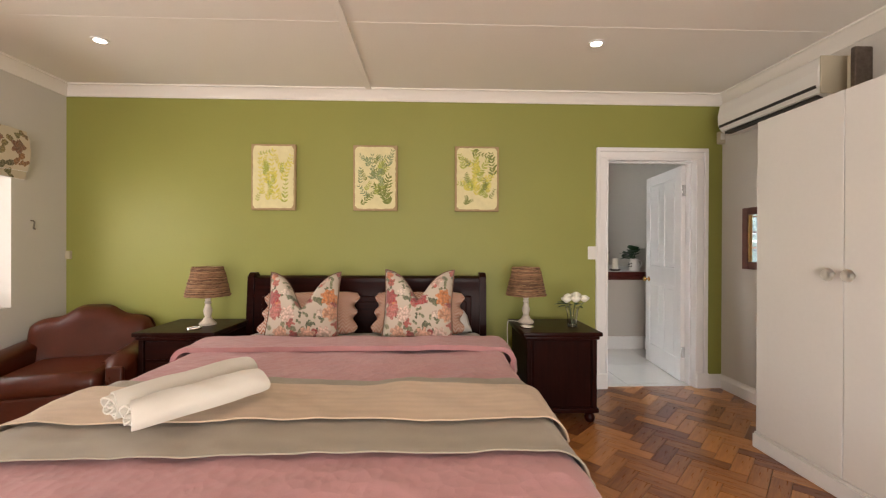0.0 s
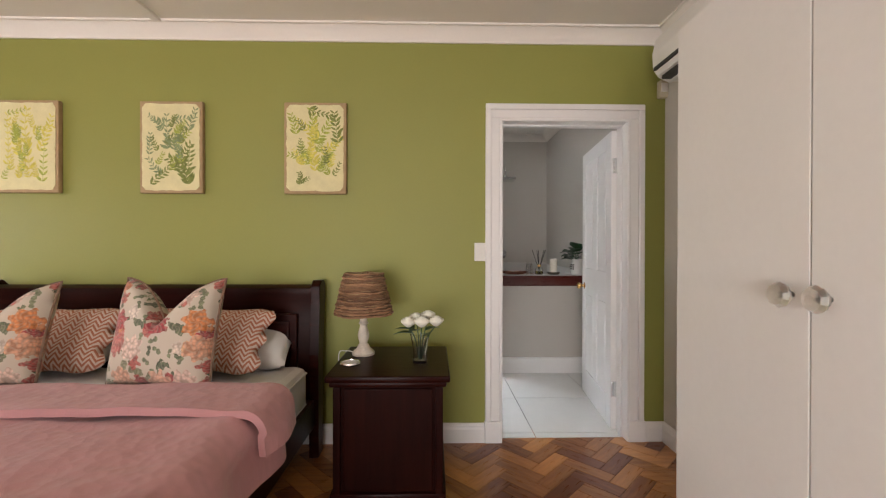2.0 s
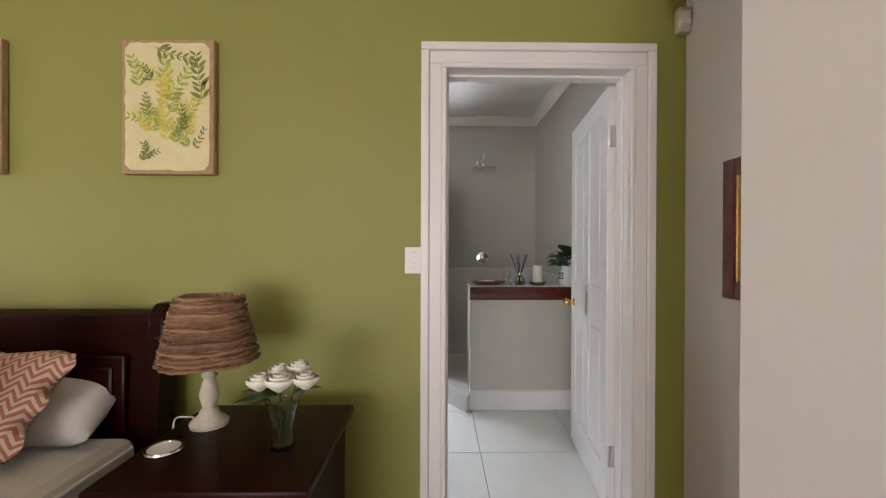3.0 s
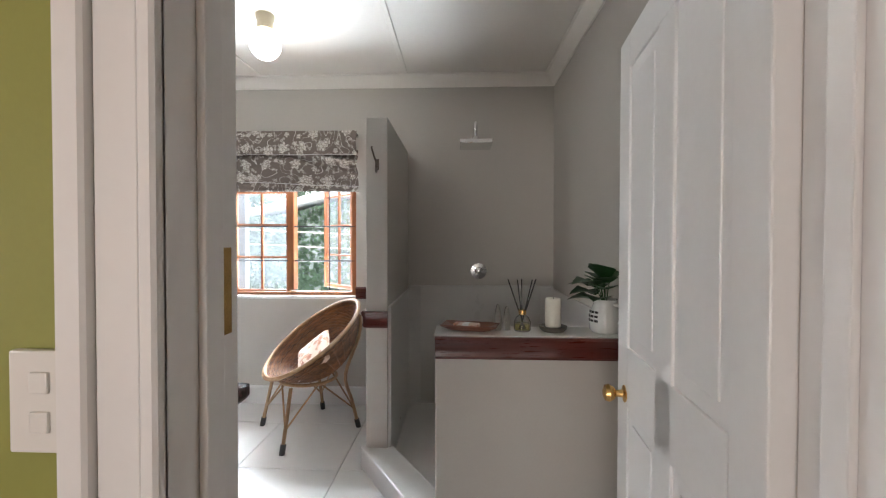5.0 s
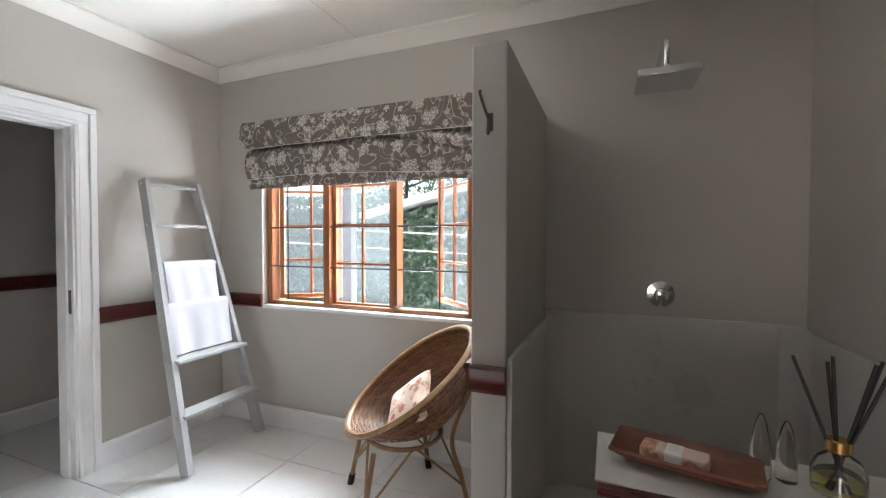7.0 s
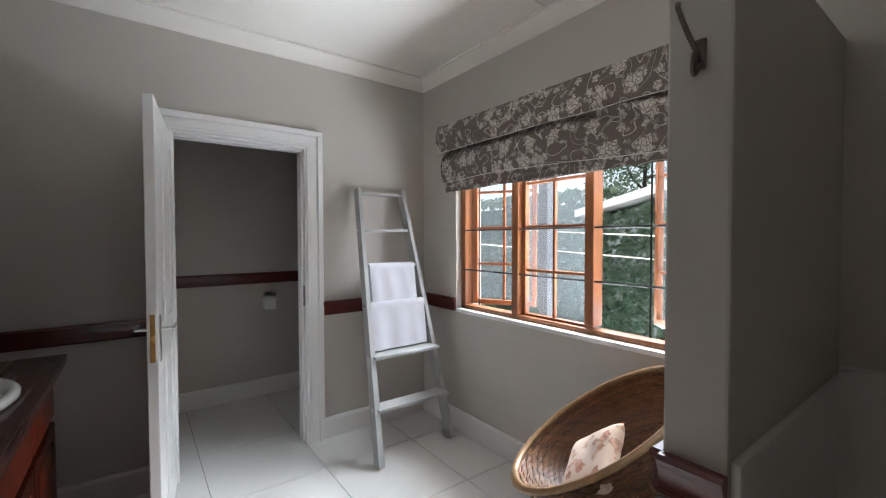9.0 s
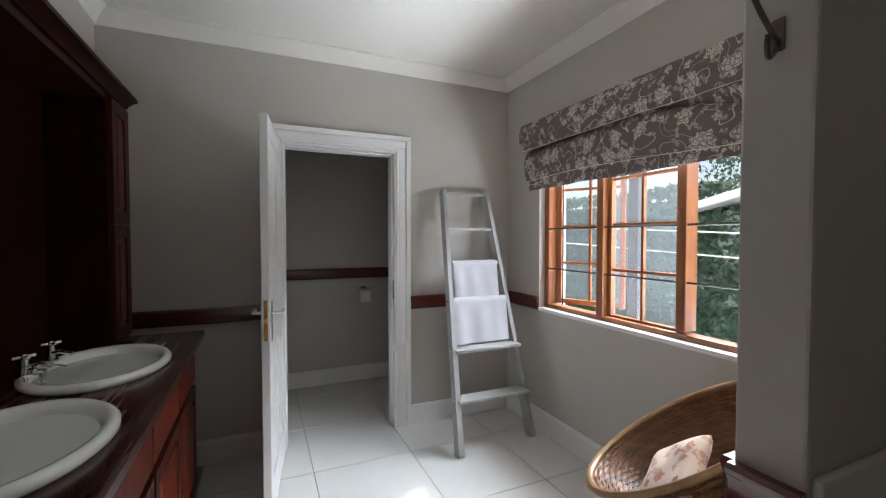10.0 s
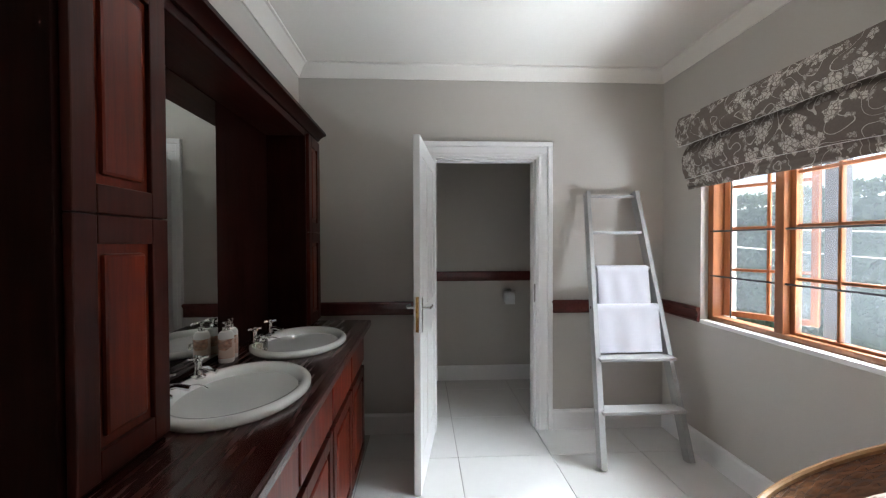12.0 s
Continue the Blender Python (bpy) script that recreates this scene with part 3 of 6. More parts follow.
prism(SKIRT_BATH, (TX0, TY0, 0), (TX0, AY1, 0), bm)
prism(SKIRT_BATH, (AX1, 6.56, 0), (AX1, 5.30, 0), bm)
setting("baseboard_bath", bm, WHITE, "white skirting of the bathroom")
bm = prism(RAIL, (AX0, AY1, 0.90), (SX0, AY1, 0.90))
prism(RAIL, (SX1, AY1, 0.90), (2.335, AY1, 0.90), bm)
prism(RAIL, (AX0, 7.285, 0.90), (AX0, AY1, 0.90), bm)
prism(RAIL, (AX0, AY0, 0.90), (AX0, 6.29, 0.90), bm)
prism(RAIL, (TX0, TY0, 1.04), (TX0, AY1, 1.04), bm)
setting("trim_dado_rail", bm, DADO, "dark red stained wooden dado rail", category="dado rail")
casing("door_frame_toilet", OY0 + 0.004, OY1 - 0.004, OH, 0.112, AX0, 1, "white moulded surround of the toilet doorway", swap=True)
bm = boxes((AX0 - 0.16, AX0 + 0.008, OY0, OY0 + 0.016, 0, OH), (AX0 - 0.16, AX0 + 0.008, OY1 - 0.016, OY1, 0, OH), (AX0 - 0.16, AX0 + 0.008, OY0, OY1, OH - 0.016, OH), (AX0 - 0.12, AX0 - 0.045, OY1 - 0.028, OY1 - 0.014, 0, OH - 0.015), (AX0 - 0.12, AX0 - 0.045, OY0 + 0.02, OY1 - 0.02, OH - 0.028, OH - 0.014), bevel=0.003)
setting("door_jamb_toilet", bm, WHITE, "white painted toilet door lining", category="door frame")
setting("strike_plate", boxes((AX0 - 0.036, AX0 - 0.012, OY1 - 0.019, OY1 - 0.0155, 0.98, 1.12)), PEWTER, "dark metal strike plate in the toilet door lining", category="strike plate")

# shower: pier, pony wall, kerb, tray, tiled wainscot
PX0, PX1, PY0 = 2.335, 2.468, 7.19
setting("wall_shower_pier", boxes((PX0, PX1, PY0, AY1, 0, 2.13), bevel=0.008), STONE, "stone-grey painted shower side wall")
setting("wall_shower_pony", boxes((2.79, AX1, 6.585, 6.79, 0, 0.95), bevel=0.008), STONE, "low stone-grey painted shower wall")
setting("trim_pony_top", boxes((2.785, AX1, 6.583, 6.80, 0.95, 0.956), bevel=0.002), SHOWERTILE, "white tiled ledge on the low shower wall", category="ledge")
bm = prism(RAIL, (2.79, 6.585, 0.852), (AX1, 6.585, 0.852))
prism(RAIL, (PX0, PY0, 0.862), (PX1, PY0, 0.862), bm)
prism(RAIL, (PX0, PY0 + 0.1, 0.862), (PX0, PY0, 0.862), bm)
prism(RAIL, (AX1, 6.555, 0.852), (AX1, 5.42, 0.852), bm)
setting("trim_shower_rail", bm, DADO, "dark red stained wooden rail along the shower walls", category="dado rail")
setting("baseboard_shower", prism(SKIRT_BATH, (2.79, 6.585, 0), (AX1, 6.585, 0)), WHITE, "white skirting along the low shower wall")


def hull(points, z0, z1, bm=None, bevel=0.0):
    bm = bm or bmesh.new()
    lo, hi = [[bm.verts.new((x, y, z)) for x, y in points] for z in (z0, z1)]
    n = len(points)
    fs = [bm.faces.new(lo), bm.faces.new(hi)] + [bm.faces.new((lo[k], lo[(k + 1) % n], hi[(k + 1) % n], hi[k])) for k in range(n)]
    if bevel:
        bmesh.ops.bevel(bm, geom=list({e for f in fs for e in f.edges}), offset=bevel, segments=2, affect="EDGES", profile=0.5)
    return bm


setting("shower_kerb", hull([(2.30, 7.20), (2.77, 6.50), (2.80, 6.58), (2.80, 6.77), (2.47, 7.27), (2.34, 7.27)], 0, 0.13, bevel=0.01), SHOWERTILE, "white tiled kerb across the shower corner", category="shower kerb")
setting("shower_floor", hull([(2.46, 7.20), (2.79, 6.72), (AX1, 6.72), (AX1, AY1), (2.46, AY1)], 0, 0.035), SHOWERTILE, "white tiled shower tray", category="shower floor")
bm = boxes((PX1, PX1 + 0.02, 7.20, AY1 - 0.02, 0.03, 0.99), (PX1, AX1 - 0.001, AY1 - 0.02, AY1, 0.03, 1.02), (AX1 - 0.02, AX1, 6.79, AY1 - 0.02, 0.03, 1.0), bevel=0.006)
for cx, cy, sx in ((PX1 + 0.02, AY1 - 0.02, 1), (AX1 - 0.02, AY1 - 0.02, -1)):
    hull([(cx, cy), (cx + sx * 0.09, cy), (cx + sx * 0.05, cy - 0.016), (cx + sx * 0.016, cy - 0.05), (cx, cy - 0.09)], 0.03, 1.01, bm)
setting("wainscot_shower", bm, SHOWERTILE, "white tiled lower walls of the shower", category="wainscot")

# ---- windows ----
def glazing(parent, x0, x1, z0, z1, cols, rows, y, wood, m=None, rail=0.045, bar=0.018):
    """A casement sash with glazing bars, and its panes."""
    bm = boxes((x0, x0 + rail, y - 0.02, y + 0.02, z0, z1), (x1 - rail, x1, y - 0.02, y + 0.02, z0, z1), (x0 + rail, x1 - rail, y - 0.02, y + 0.02, z0, z0 + rail), (x0 + rail, x1 - rail, y - 0.02, y + 0.02, z1 - rail, z1), bevel=0.004)
    w, h = (x1 - x0 - 2 * rail) / cols, (z1 - z0 - 2 * rail) / rows
    for k in range(1, cols):
        box(bm, x0 + rail + k * w - bar / 2, x0 + rail + k * w + bar / 2, y - 0.014, y + 0.014, z0 + rail, z1 - rail, bevel=0.003, segs=1)
    for k in range(1, rows):
        box(bm, x0 + rail, x1 - rail, y - 0.013, y + 0.013, z0 + rail + k * h - bar / 2, z0 + rail + k * h + bar / 2, bevel=0.003, segs=1)
    sash = part("sash", bm, wood, parent, at=m)
    for i in range(cols):
        for j in range(rows):
            p = part("pane", boxes((x0 + rail + i * w, x0 + rail + (i + 1) * w, y - 0.002, y + 0.002, z0 + rail + j * h, z0 + rail + (j + 1) * h)), PANE, sash, smooth=None)
            p.visible_shadow = False
    return sash


win = thing("window_1", "orange-brown wooden casement window, outer sashes open", "window", (SX0, AY1, 0))
win["kind"] = "structure"
W = SX1 - SX0
part("window_frame", boxes((0, 0.05, 0.05, 0.13, SZ0 + 0.002, SZ1), (W - 0.05, W, 0.05, 0.13, SZ0 + 0.002, SZ1), (0, W, 0.05, 0.13, SZ1 - 0.05, SZ1), (0, W, 0.05, 0.13, SZ0 + 0.002, SZ0 + 0.035), (0.537, 0.593, 0.04, 0.13, SZ0 + 0.03, SZ1 - 0.04), (1.092, 1.145, 0.04, 0.13, SZ0 + 0.05, SZ1 - 0.04), bevel=0.005), OAK, win)
part("window_sill", boxes((-0.0, W, -0.006, 0.05, SZ0 - 0.02, SZ0 + 0.006), bevel=0.004), WHITE, win, "white painted sill")
glazing(win, 0.593, 1.092, SZ0 + 0.02, SZ1 - 0.005, 2, 4, 0.10, OAK, None, 0.03)
# the outer two stand open, swung outwards about their outer edges
glazing(win, 0.0, 0.48, SZ0 + 0.04, SZ1 - 0.02, 2, 4, 0.0, OAK, pose(0.05, 0.135, 0, 0, 0, 30), 0.035)
glazing(win, -0.48, 0.0, SZ0 + 0.04, SZ1 - 0.02, 2, 4, 0.0, OAK, pose(W - 0.05, 0.135, 0, 0, 0, -42), 0.035)
bm = bmesh.new()
for z in (1.215, 1.510):
    tube([(0.02, 0.055, z), (W - 0.02, 0.055, z)], 0.006, 6, bm)
for x in (0.20, 1.45):
    tube([(x, 0.057, SZ0 + 0.05), (x, 0.057, SZ1 - 0.04)], 0.005, 6, bm)
part("burglar_bars", bm, DARK, win, "thin black iron window bars")

win = thing("window_2", "brown wooden bedroom window in a white reveal", "window", (BX0 - 0.2, WY1, 0), -90)
win["kind"] = "structure"
W2 = WY1 - WY0
part("window_frame", boxes((0, 0.06, -0.04, 0.04, WZ0, WZ1), (W2 - 0.06, W2, -0.04, 0.04, WZ0, WZ1), (0, W2, -0.04, 0.04, WZ1 - 0.06, WZ1), (0, W2, -0.04, 0.04, WZ0, WZ0 + 0.06), (W2 / 2 - 0.03, W2 / 2 + 0.03, -0.04, 0.04, WZ0, WZ1), bevel=0.006), OAK, win)
glazing(win, 0.06, W2 / 2 - 0.03, WZ0 + 0.06, WZ1 - 0.06, 2, 3, 0, OAK)
glazing(win, W2 / 2 + 0.03, W2 - 0.06, WZ0 + 0.06, WZ1 - 0.06, 2, 3, 0, OAK)

# ---- doors ----
def panel_door(name, label, w, h, at, turn, thick=0.04):
    d = thing(name, label, "door", at, turn)
    d["kind"] = "structure"
    s, b = 0.105, 0.004
    mid = 0.96
    bm = boxes((0, s, 0, thick, 0, h), (w - s, w, 0, thick, 0, h), (s, w - s, 0, thick, 0, 0.2), (s, w - s, 0, thick, h - s, h), (s, w - s, 0, thick, mid - 0.09, mid + 0.09), (w / 2 - 0.05, w / 2 + 0.05, 0, thick, 0.2, h - s), bevel=b)
    part("door_leaf", bm, WHITE, d)
    for x0, x1 in ((s, w / 2 - 0.05), (w / 2 + 0.05, w - s)):
        for z0, z1 in ((0.2, mid - 0.09), (mid + 0.09, h - s)):
            bm = boxes((x0, x1, 0.007, thick - 0.007, z0, z1))
            box(bm, x0 + 0.04, x1 - 0.04, 0.0035, thick - 0.0035, z0 + 0.04, z1 - 0.04, bevel=0.003)
            part("door_panel", bm, WHITE, d)
    return d


# hinged on the east jamb, open into the bathroom
d = panel_door("door_1", "white panelled bathroom door with brass knob, standing open", 0.79, 2.005, (3.377, 5.308, 0.008), 83.5, 0.044)
for s in (1, -1):
    y0 = 0.04 if s > 0 else 0.0
    bm = bmesh.new()
    lathe([(0.026, 0), (0.026, 0.006), (0.012, 0.01), (0.010, 0.03), (0.020, 0.036), (0.027, 0.05), (0.024, 0.062), (0.010, 0.068)], 20, bm=bm)
    bmesh.ops.transform(bm, matrix=pose(0.71, y0, 0.90, -90 * s, 0, 0), verts=bm.verts)
    part("door_knob", bm, BRASS, d, "polished brass knob")
for z in (0.22, 1.72):
    bm = boxes((-0.003, 0.0, 0.006, 0.036, z, z + 0.10), bevel=0.0008)
    tube([(-0.004, 0.002, z - 0.004), (-0.004, 0.002, z + 0.104)], 0.006, 10, bm)
    for dz in (0.02, 0.05, 0.08):
        tube([(-0.0045, 0.021, z + dz), (-0.002, 0.021, z + dz)], 0.004, 8, bm)
    part("hinge", bm, CHROME, d, "painted-over steel hinge")

setting("strike_plate_bedroom", boxes((DX0 + 0.018, DX0 + 0.0205, 5.262, 5.288, 1.25, 1.37)), BRASS, "brass strike plate in the bedroom door lining", category="strike plate")

# toilet door, hinged near the vanity, open into the bathroom
d = panel_door("door_2", "white panelled toilet door with lever handle, standing open", 0.79, 2.04, (AX0 + 0.02, OY0 + 0.002, 0.008), -7.6)
d.matrix_world = d.matrix_world @ pose(0, -0.04, 0)
part("lock_plate", boxes((0.789, 0.7925, 0.012, 0.030, 0.93, 1.13)), BRASS, d, "brass lock faceplate")
for s in (1, -1):
    y = 0.04 if s > 0 else 0.0
    bm = bmesh.new()
    box(bm, 0.715, 0.755, min(y, y + s * 0.005), max(y, y + s * 0.005), 0.92, 1.12, bevel=0.002)
    tube([(0.735, y, 1.06), (0.735, y + s * 0.045, 1.06), (0.72, y + s * 0.05, 1.06), (0.63, y + s * 0.048, 1.058)], 0.008, 8, bm)
    part("lever_handle", bm, CHROME, d, "chrome lever handle on a plate")


# ---- vanity ----
VX0, VX1, VY0, VY1, VT = 0.33, 2.245, AY0, 5.935, 0.942
van = thing("vanity_cabinet", "dark mahogany double vanity with raised-panel doors", "vanity", (VX0, VY0, 0))
VW, VD = VX1 - VX0, VY1 - VY0
part("body", boxes((0, VW - 0.02, 0.001, VD - 0.03, 0.08, VT - 0.22), (0, VW - 0.02, VD - 0.08, VD - 0.03, VT - 0.22, VT - 0.035), (0, 0.03, 0.001, VD - 0.03, VT - 0.22, VT - 0.035), (VW - 0.05, VW - 0.02, 0.001, VD - 0.03, VT - 0.22, VT - 0.035), (0.03, VW - 0.05, 0.0, VD - 0.09, 0.0, 0.08), bevel=0.003), MAHOGZ, van)


def raised_door(parent, x0, x1, z0, z1, y, mat=REDDOOR, name="cabinet_door", s=0.055):
    bm = boxes((x0, x0 + s, y, y + 0.02, z0, z1), (x1 - s, x1, y, y + 0.02, z0, z1), (x0 + s, x1 - s, y, y + 0.02, z0, z0 + s), (x0 + s, x1 - s, y, y + 0.02, z1 - s, z1), bevel=0.003)
    d = part(name, bm, REDFRAME, parent)
    bm = boxes((x0 + s, x1 - s, y, y + 0.008, z0 + s, z1 - s))
    if x1 - x0 > 2 * s + 0.06:
        box(bm, x0 + s + 0.02, x1 - s - 0.02, y + 0.002, y + 0.018, z0 + s + 0.02, z1 - s - 0.02, bevel=0.008)
    part("door_panel", bm, mat, d)
    return d


n = 4
cw = (VW - 0.04) / n
for k in range(n):
    x0 = 0.012 + k * cw
    raised_door(van, x0 + 0.012, x0 + cw - 0.012, 0.11, 0.66, VD - 0.03)
    part("drawer_front", boxes((x0 + 0.012, x0 + cw - 0.012, VD - 0.03, VD - 0.012, 0.69, 0.875), bevel=0.005), REDDOOR, van)

top = thing("bathroom_counter", "dark polished mahogany vanity counter with a rounded edge", "counter", (VX0, VY0, 0))
SINKS = [(1.62, 5.69), (0.93, 5.69)]
# the slab is cut round the two basins
bm = bmesh.new()
xs = [-0.008, (SINKS[1][0] + SINKS[0][0]) / 2 - VX0, VW + 0.005]
for (x0, x1), (sx, sy) in zip(((xs[0], xs[1]), (xs[1], xs[2])), ((SINKS[1]), (SINKS[0]))):
    cx, cy = sx - VX0, sy - VY0
    N = 40
    for z in (VT - 0.035, VT):
        inner, outer = [], []
        for k in range(N):
            a = 2 * math.pi * k / N
            c, s = math.cos(a), math.sin(a)
            inner.append((cx + 0.262 * c, cy + 0.195 * s))
            t = min(((x1 if c > 0 else x0) - cx) / c if abs(c) > 1e-6 else 9, ((VD + 0.02 if s > 0 else 0.002) - cy) / s if abs(s) > 1e-6 else 9)
            outer.append((cx + c * t, cy + s * t))
        for k in range(N):
            j = (k + 1) % N
            bm.faces.new([bm.verts.new((*p, z)) for p in (inner[k], inner[j], outer[j], outer[k])])
            for p in ((x0, 0.002), (x1, 0.002), (x0, VD + 0.02), (x1, VD + 0.02)):
                a0, a1 = math.atan2(outer[k][1] - cy, outer[k][0] - cx), math.atan2(outer[j][1] - cy, outer[j][0] - cx)
                ap = math.atan2(p[1] - cy, p[0] - cx)
                if a0 < ap < a1:
                    bm.faces.new([bm.verts.new((*q, z)) for q in (outer[k], outer[j], p)])
bmesh.ops.remove_doubles(bm, verts=bm.verts, dist=1e-5)
part("counter_slab", bm, COUNTER, top, smooth=None)
part("counter_edge", boxes((-0.012, VW + 0.01, VD + 0.015, VD + 0.032, VT - 0.04, VT + 0.001), (VW + 0.0, VW + 0.012, 0.002, VD + 0.02, VT - 0.04, VT + 0.001), bevel=0.008), COUNTER, top)


def basin(x, y):
    b = thing("wash_basin", "white oval ceramic basin set into the mahogany counter", "sink", (x, y, VT), 0, "vanity basins")
    prof = [(0.285, 0.0), (0.295, 0.010), (0.292, 0.022), (0.275, 0.031), (0.255, 0.028), (0.240, 0.010), (0.225, -0.03), (0.19, -0.085), (0.13, -0.125), (0.06, -0.14), (0.022, -0.142), (0.022, -0.16), (0.07, -0.155), (0.14, -0.14), (0.205, -0.095), (0.245, -0.03), (0.255, 0.0)]
    bm = lathe(prof[:11], 56, squash=0.76)
    part("bowl", bm, CERAMIC, b, smooth=60)
    part("drain", lathe([(0.02, -0.141), (0.022, -0.137), (0.012, -0.135)], 18), CHROME, b, "chrome waste")
    for s in (-1, 1):
        t = [(s * 0.10, -0.185, 0.028), (s * 0.10, -0.185, 0.085)]
        bm = tube(t, 0.012, 12)
        lathe([(0.024, 0), (0.024, 0.006), (0.015, 0.012), (0.012, 0.03)], 16, (s * 0.10, -0.185, 0.026), bm)
        tube([(s * 0.10, -0.185, 0.058), (s * 0.09, -0.15, 0.062), (s * 0.085, -0.115, 0.052)], 0.009, 10, bm)
        tap = part("tap", bm, CHROME, b, "chrome pillar tap")
        bm = lathe([(0.008, 0.085), (0.012, 0.095), (0.008, 0.104)], 12, (s * 0.10, -0.185, 0.0))
        for k in range(4):
            a = math.pi / 4 + k * math.pi / 2
            tube([(s * 0.10, -0.185, 0.095), (s * 0.10 + 0.032 * math.cos(a), -0.185 + 0.032 * math.sin(a), 0.096)], 0.0055, 8, bm)
        part("tap_head", bm, CHROME, tap)
    chain = [(0.03 * k / 6 - 0.02, -0.17 + 0.012 * k, 0.032 - 0.003 * (k - 3) ** 2 * 0.3) for k in range(7)]
    part("plug_chain", tube(chain, 0.0025, 6), CHROME, b)
    return b


for x, y in SINKS:
    basin(x, y)

# mirror cabinet on the counter
TF = 5.63
cab = thing("mirror_cabinet", "tall dark mahogany mirror cabinet with two side towers", "cabinet", (VX0, AY0 + 0.002, VT + 0.002))
D, Hc = TF - AY0 - 0.002, 1.15
part("back_panel", boxes((0.27, 1.585, 0, 0.018, 0, Hc)), MAHOGZ, cab)
part("far_tower", boxes((0.0, 0.27, 0, D, 0, Hc), bevel=0.004), MAHOGZ, cab)
part("near_tower", boxes((1.585, 1.905, 0, D - 0.001, 0, Hc), bevel=0.004), MAHOGZ, cab)
part("canopy", boxes((0.268, 1.587, 0.0, D - 0.0, Hc - 0.035, Hc), bevel=0.004), MAHOG, cab)
bm = prism([(-0.1, 0), (0.012, 0), (0.016, 0.012), (0.04, 0.03), (0.055, 0.034), (0.055, 0.05), (-0.1, 0.05)], (1.925, D, Hc), (-0.02, D, Hc))
box(bm, -0.02, 1.925, 0, D, Hc, Hc + 0.05)
part("crown", bm, MAHOG, cab, "moulded crown")
for x0, x1 in ((0.01, 0.26), (1.60, 1.89)):
    raised_door(cab, x0, x1, 0.02, 0.56, D, REDDOOR, "tower_door", 0.06)
    raised_door(cab, x0, x1, 0.562, Hc - 0.02, D, REDDOOR, "tower_door", 0.06)
part("mirror_glass", boxes((0.87, 1.575, 0.018, 0.024, 0.02, Hc - 0.045)), MIRROR, cab, "frameless mirror panel", smooth=None)


# ---- large bedroom things ----
BEDX, BEDT = 0.49, 0.57
bed = thing("bed", "king-size sleigh bed of dark mahogany", "bed", (BEDX, 5.10, 0))


bm = bmesh.new()
prof = [(-0.06, 0.25), (-0.05, 0.55), (-0.035, 0.75), (0.0, 0.90), (0.012, 0.965), (-0.005, 1.0), (-0.05, 1.005), (-0.085, 0.985), (-0.09, 0.95), (-0.085, 0.93), (-0.10, 0.80), (-0.11, 0.55), (-0.115, 0.25)]
ends = [[bm.verts.new((x, y, z)) for y, z in prof] for x in (-0.93, 0.93)]
for k in range(len(prof)):
    j = (k + 1) % len(prof)
    bm.faces.new((ends[0][k], ends[0][j], ends[1][j], ends[1][k]))
bm.faces.new(ends[0])
bm.faces.new(ends[1])
part("headboard", bm, MAHOG, bed, smooth=50)
bm = boxes((-0.86, 0.86, -0.128, -0.10, 0.45, 0.84), bevel=0.01)
box(bm, -0.82, 0.82, -0.138, -0.10, 0.49, 0.80, bevel=0.012)
part("headboard_panel", bm, MAHOG, bed)
for s in (-1, 1):
    bm = bmesh.new()
    prof = [(-0.13, 0.0), (-0.03, 0.0), (-0.03, 0.6), (0.0, 0.80), (0.03, 0.93), (0.03, 1.0), (0.0, 1.03), (-0.06, 1.03), (-0.10, 1.0), (-0.105, 0.9), (-0.13, 0.6)]
    ends = [[bm.verts.new((s * x, y, z)) for y, z in prof] for x in (0.93, 0.985)]
    for k in range(len(prof)):
        j = (k + 1) % len(prof)
        bm.faces.new((ends[0][k], ends[0][j], ends[1][j], ends[1][k]))
    bm.faces.new(ends[0])
    bm.faces.new(ends[1])
    bmesh.ops.bevel(bm, geom=bm.edges[:], offset=0.005, segments=1, affect="EDGES")
    part("bed_post", bm, MAHOG, bed)
    part("side_rail", boxes((s * 0.94 - 0.02, s * 0.94 + 0.02, -2.42, -0.1, 0.18, 0.34), bevel=0.006), MAHOG, bed)
part("footboard", boxes((-0.96, 0.96, -2.47, -2.42, 0.0, 0.36), bevel=0.012), MAHOG, bed)
mat_ = thing("mattress", "white mattress with fitted sheet on the bed", "mattress", (BEDX, 5.10, 0))
part("mattress_body", boxes((-0.93, 0.93, -2.38, -0.14, 0.30, BEDT - 0.02), bevel=0.05), LINEN, mat_)
for z in (0.335, BEDT - 0.055):
    part("piping", tube([(-0.932, -2.33, z), (-0.932, -0.19, z), (-0.88, -0.138, z), (0.88, -0.138, z), (0.932, -0.19, z), (0.932, -2.33, z), (0.88, -2.382, z), (-0.88, -2.382, z), (-0.932, -2.33, z)], 0.007, 8), LINEN, mat_)


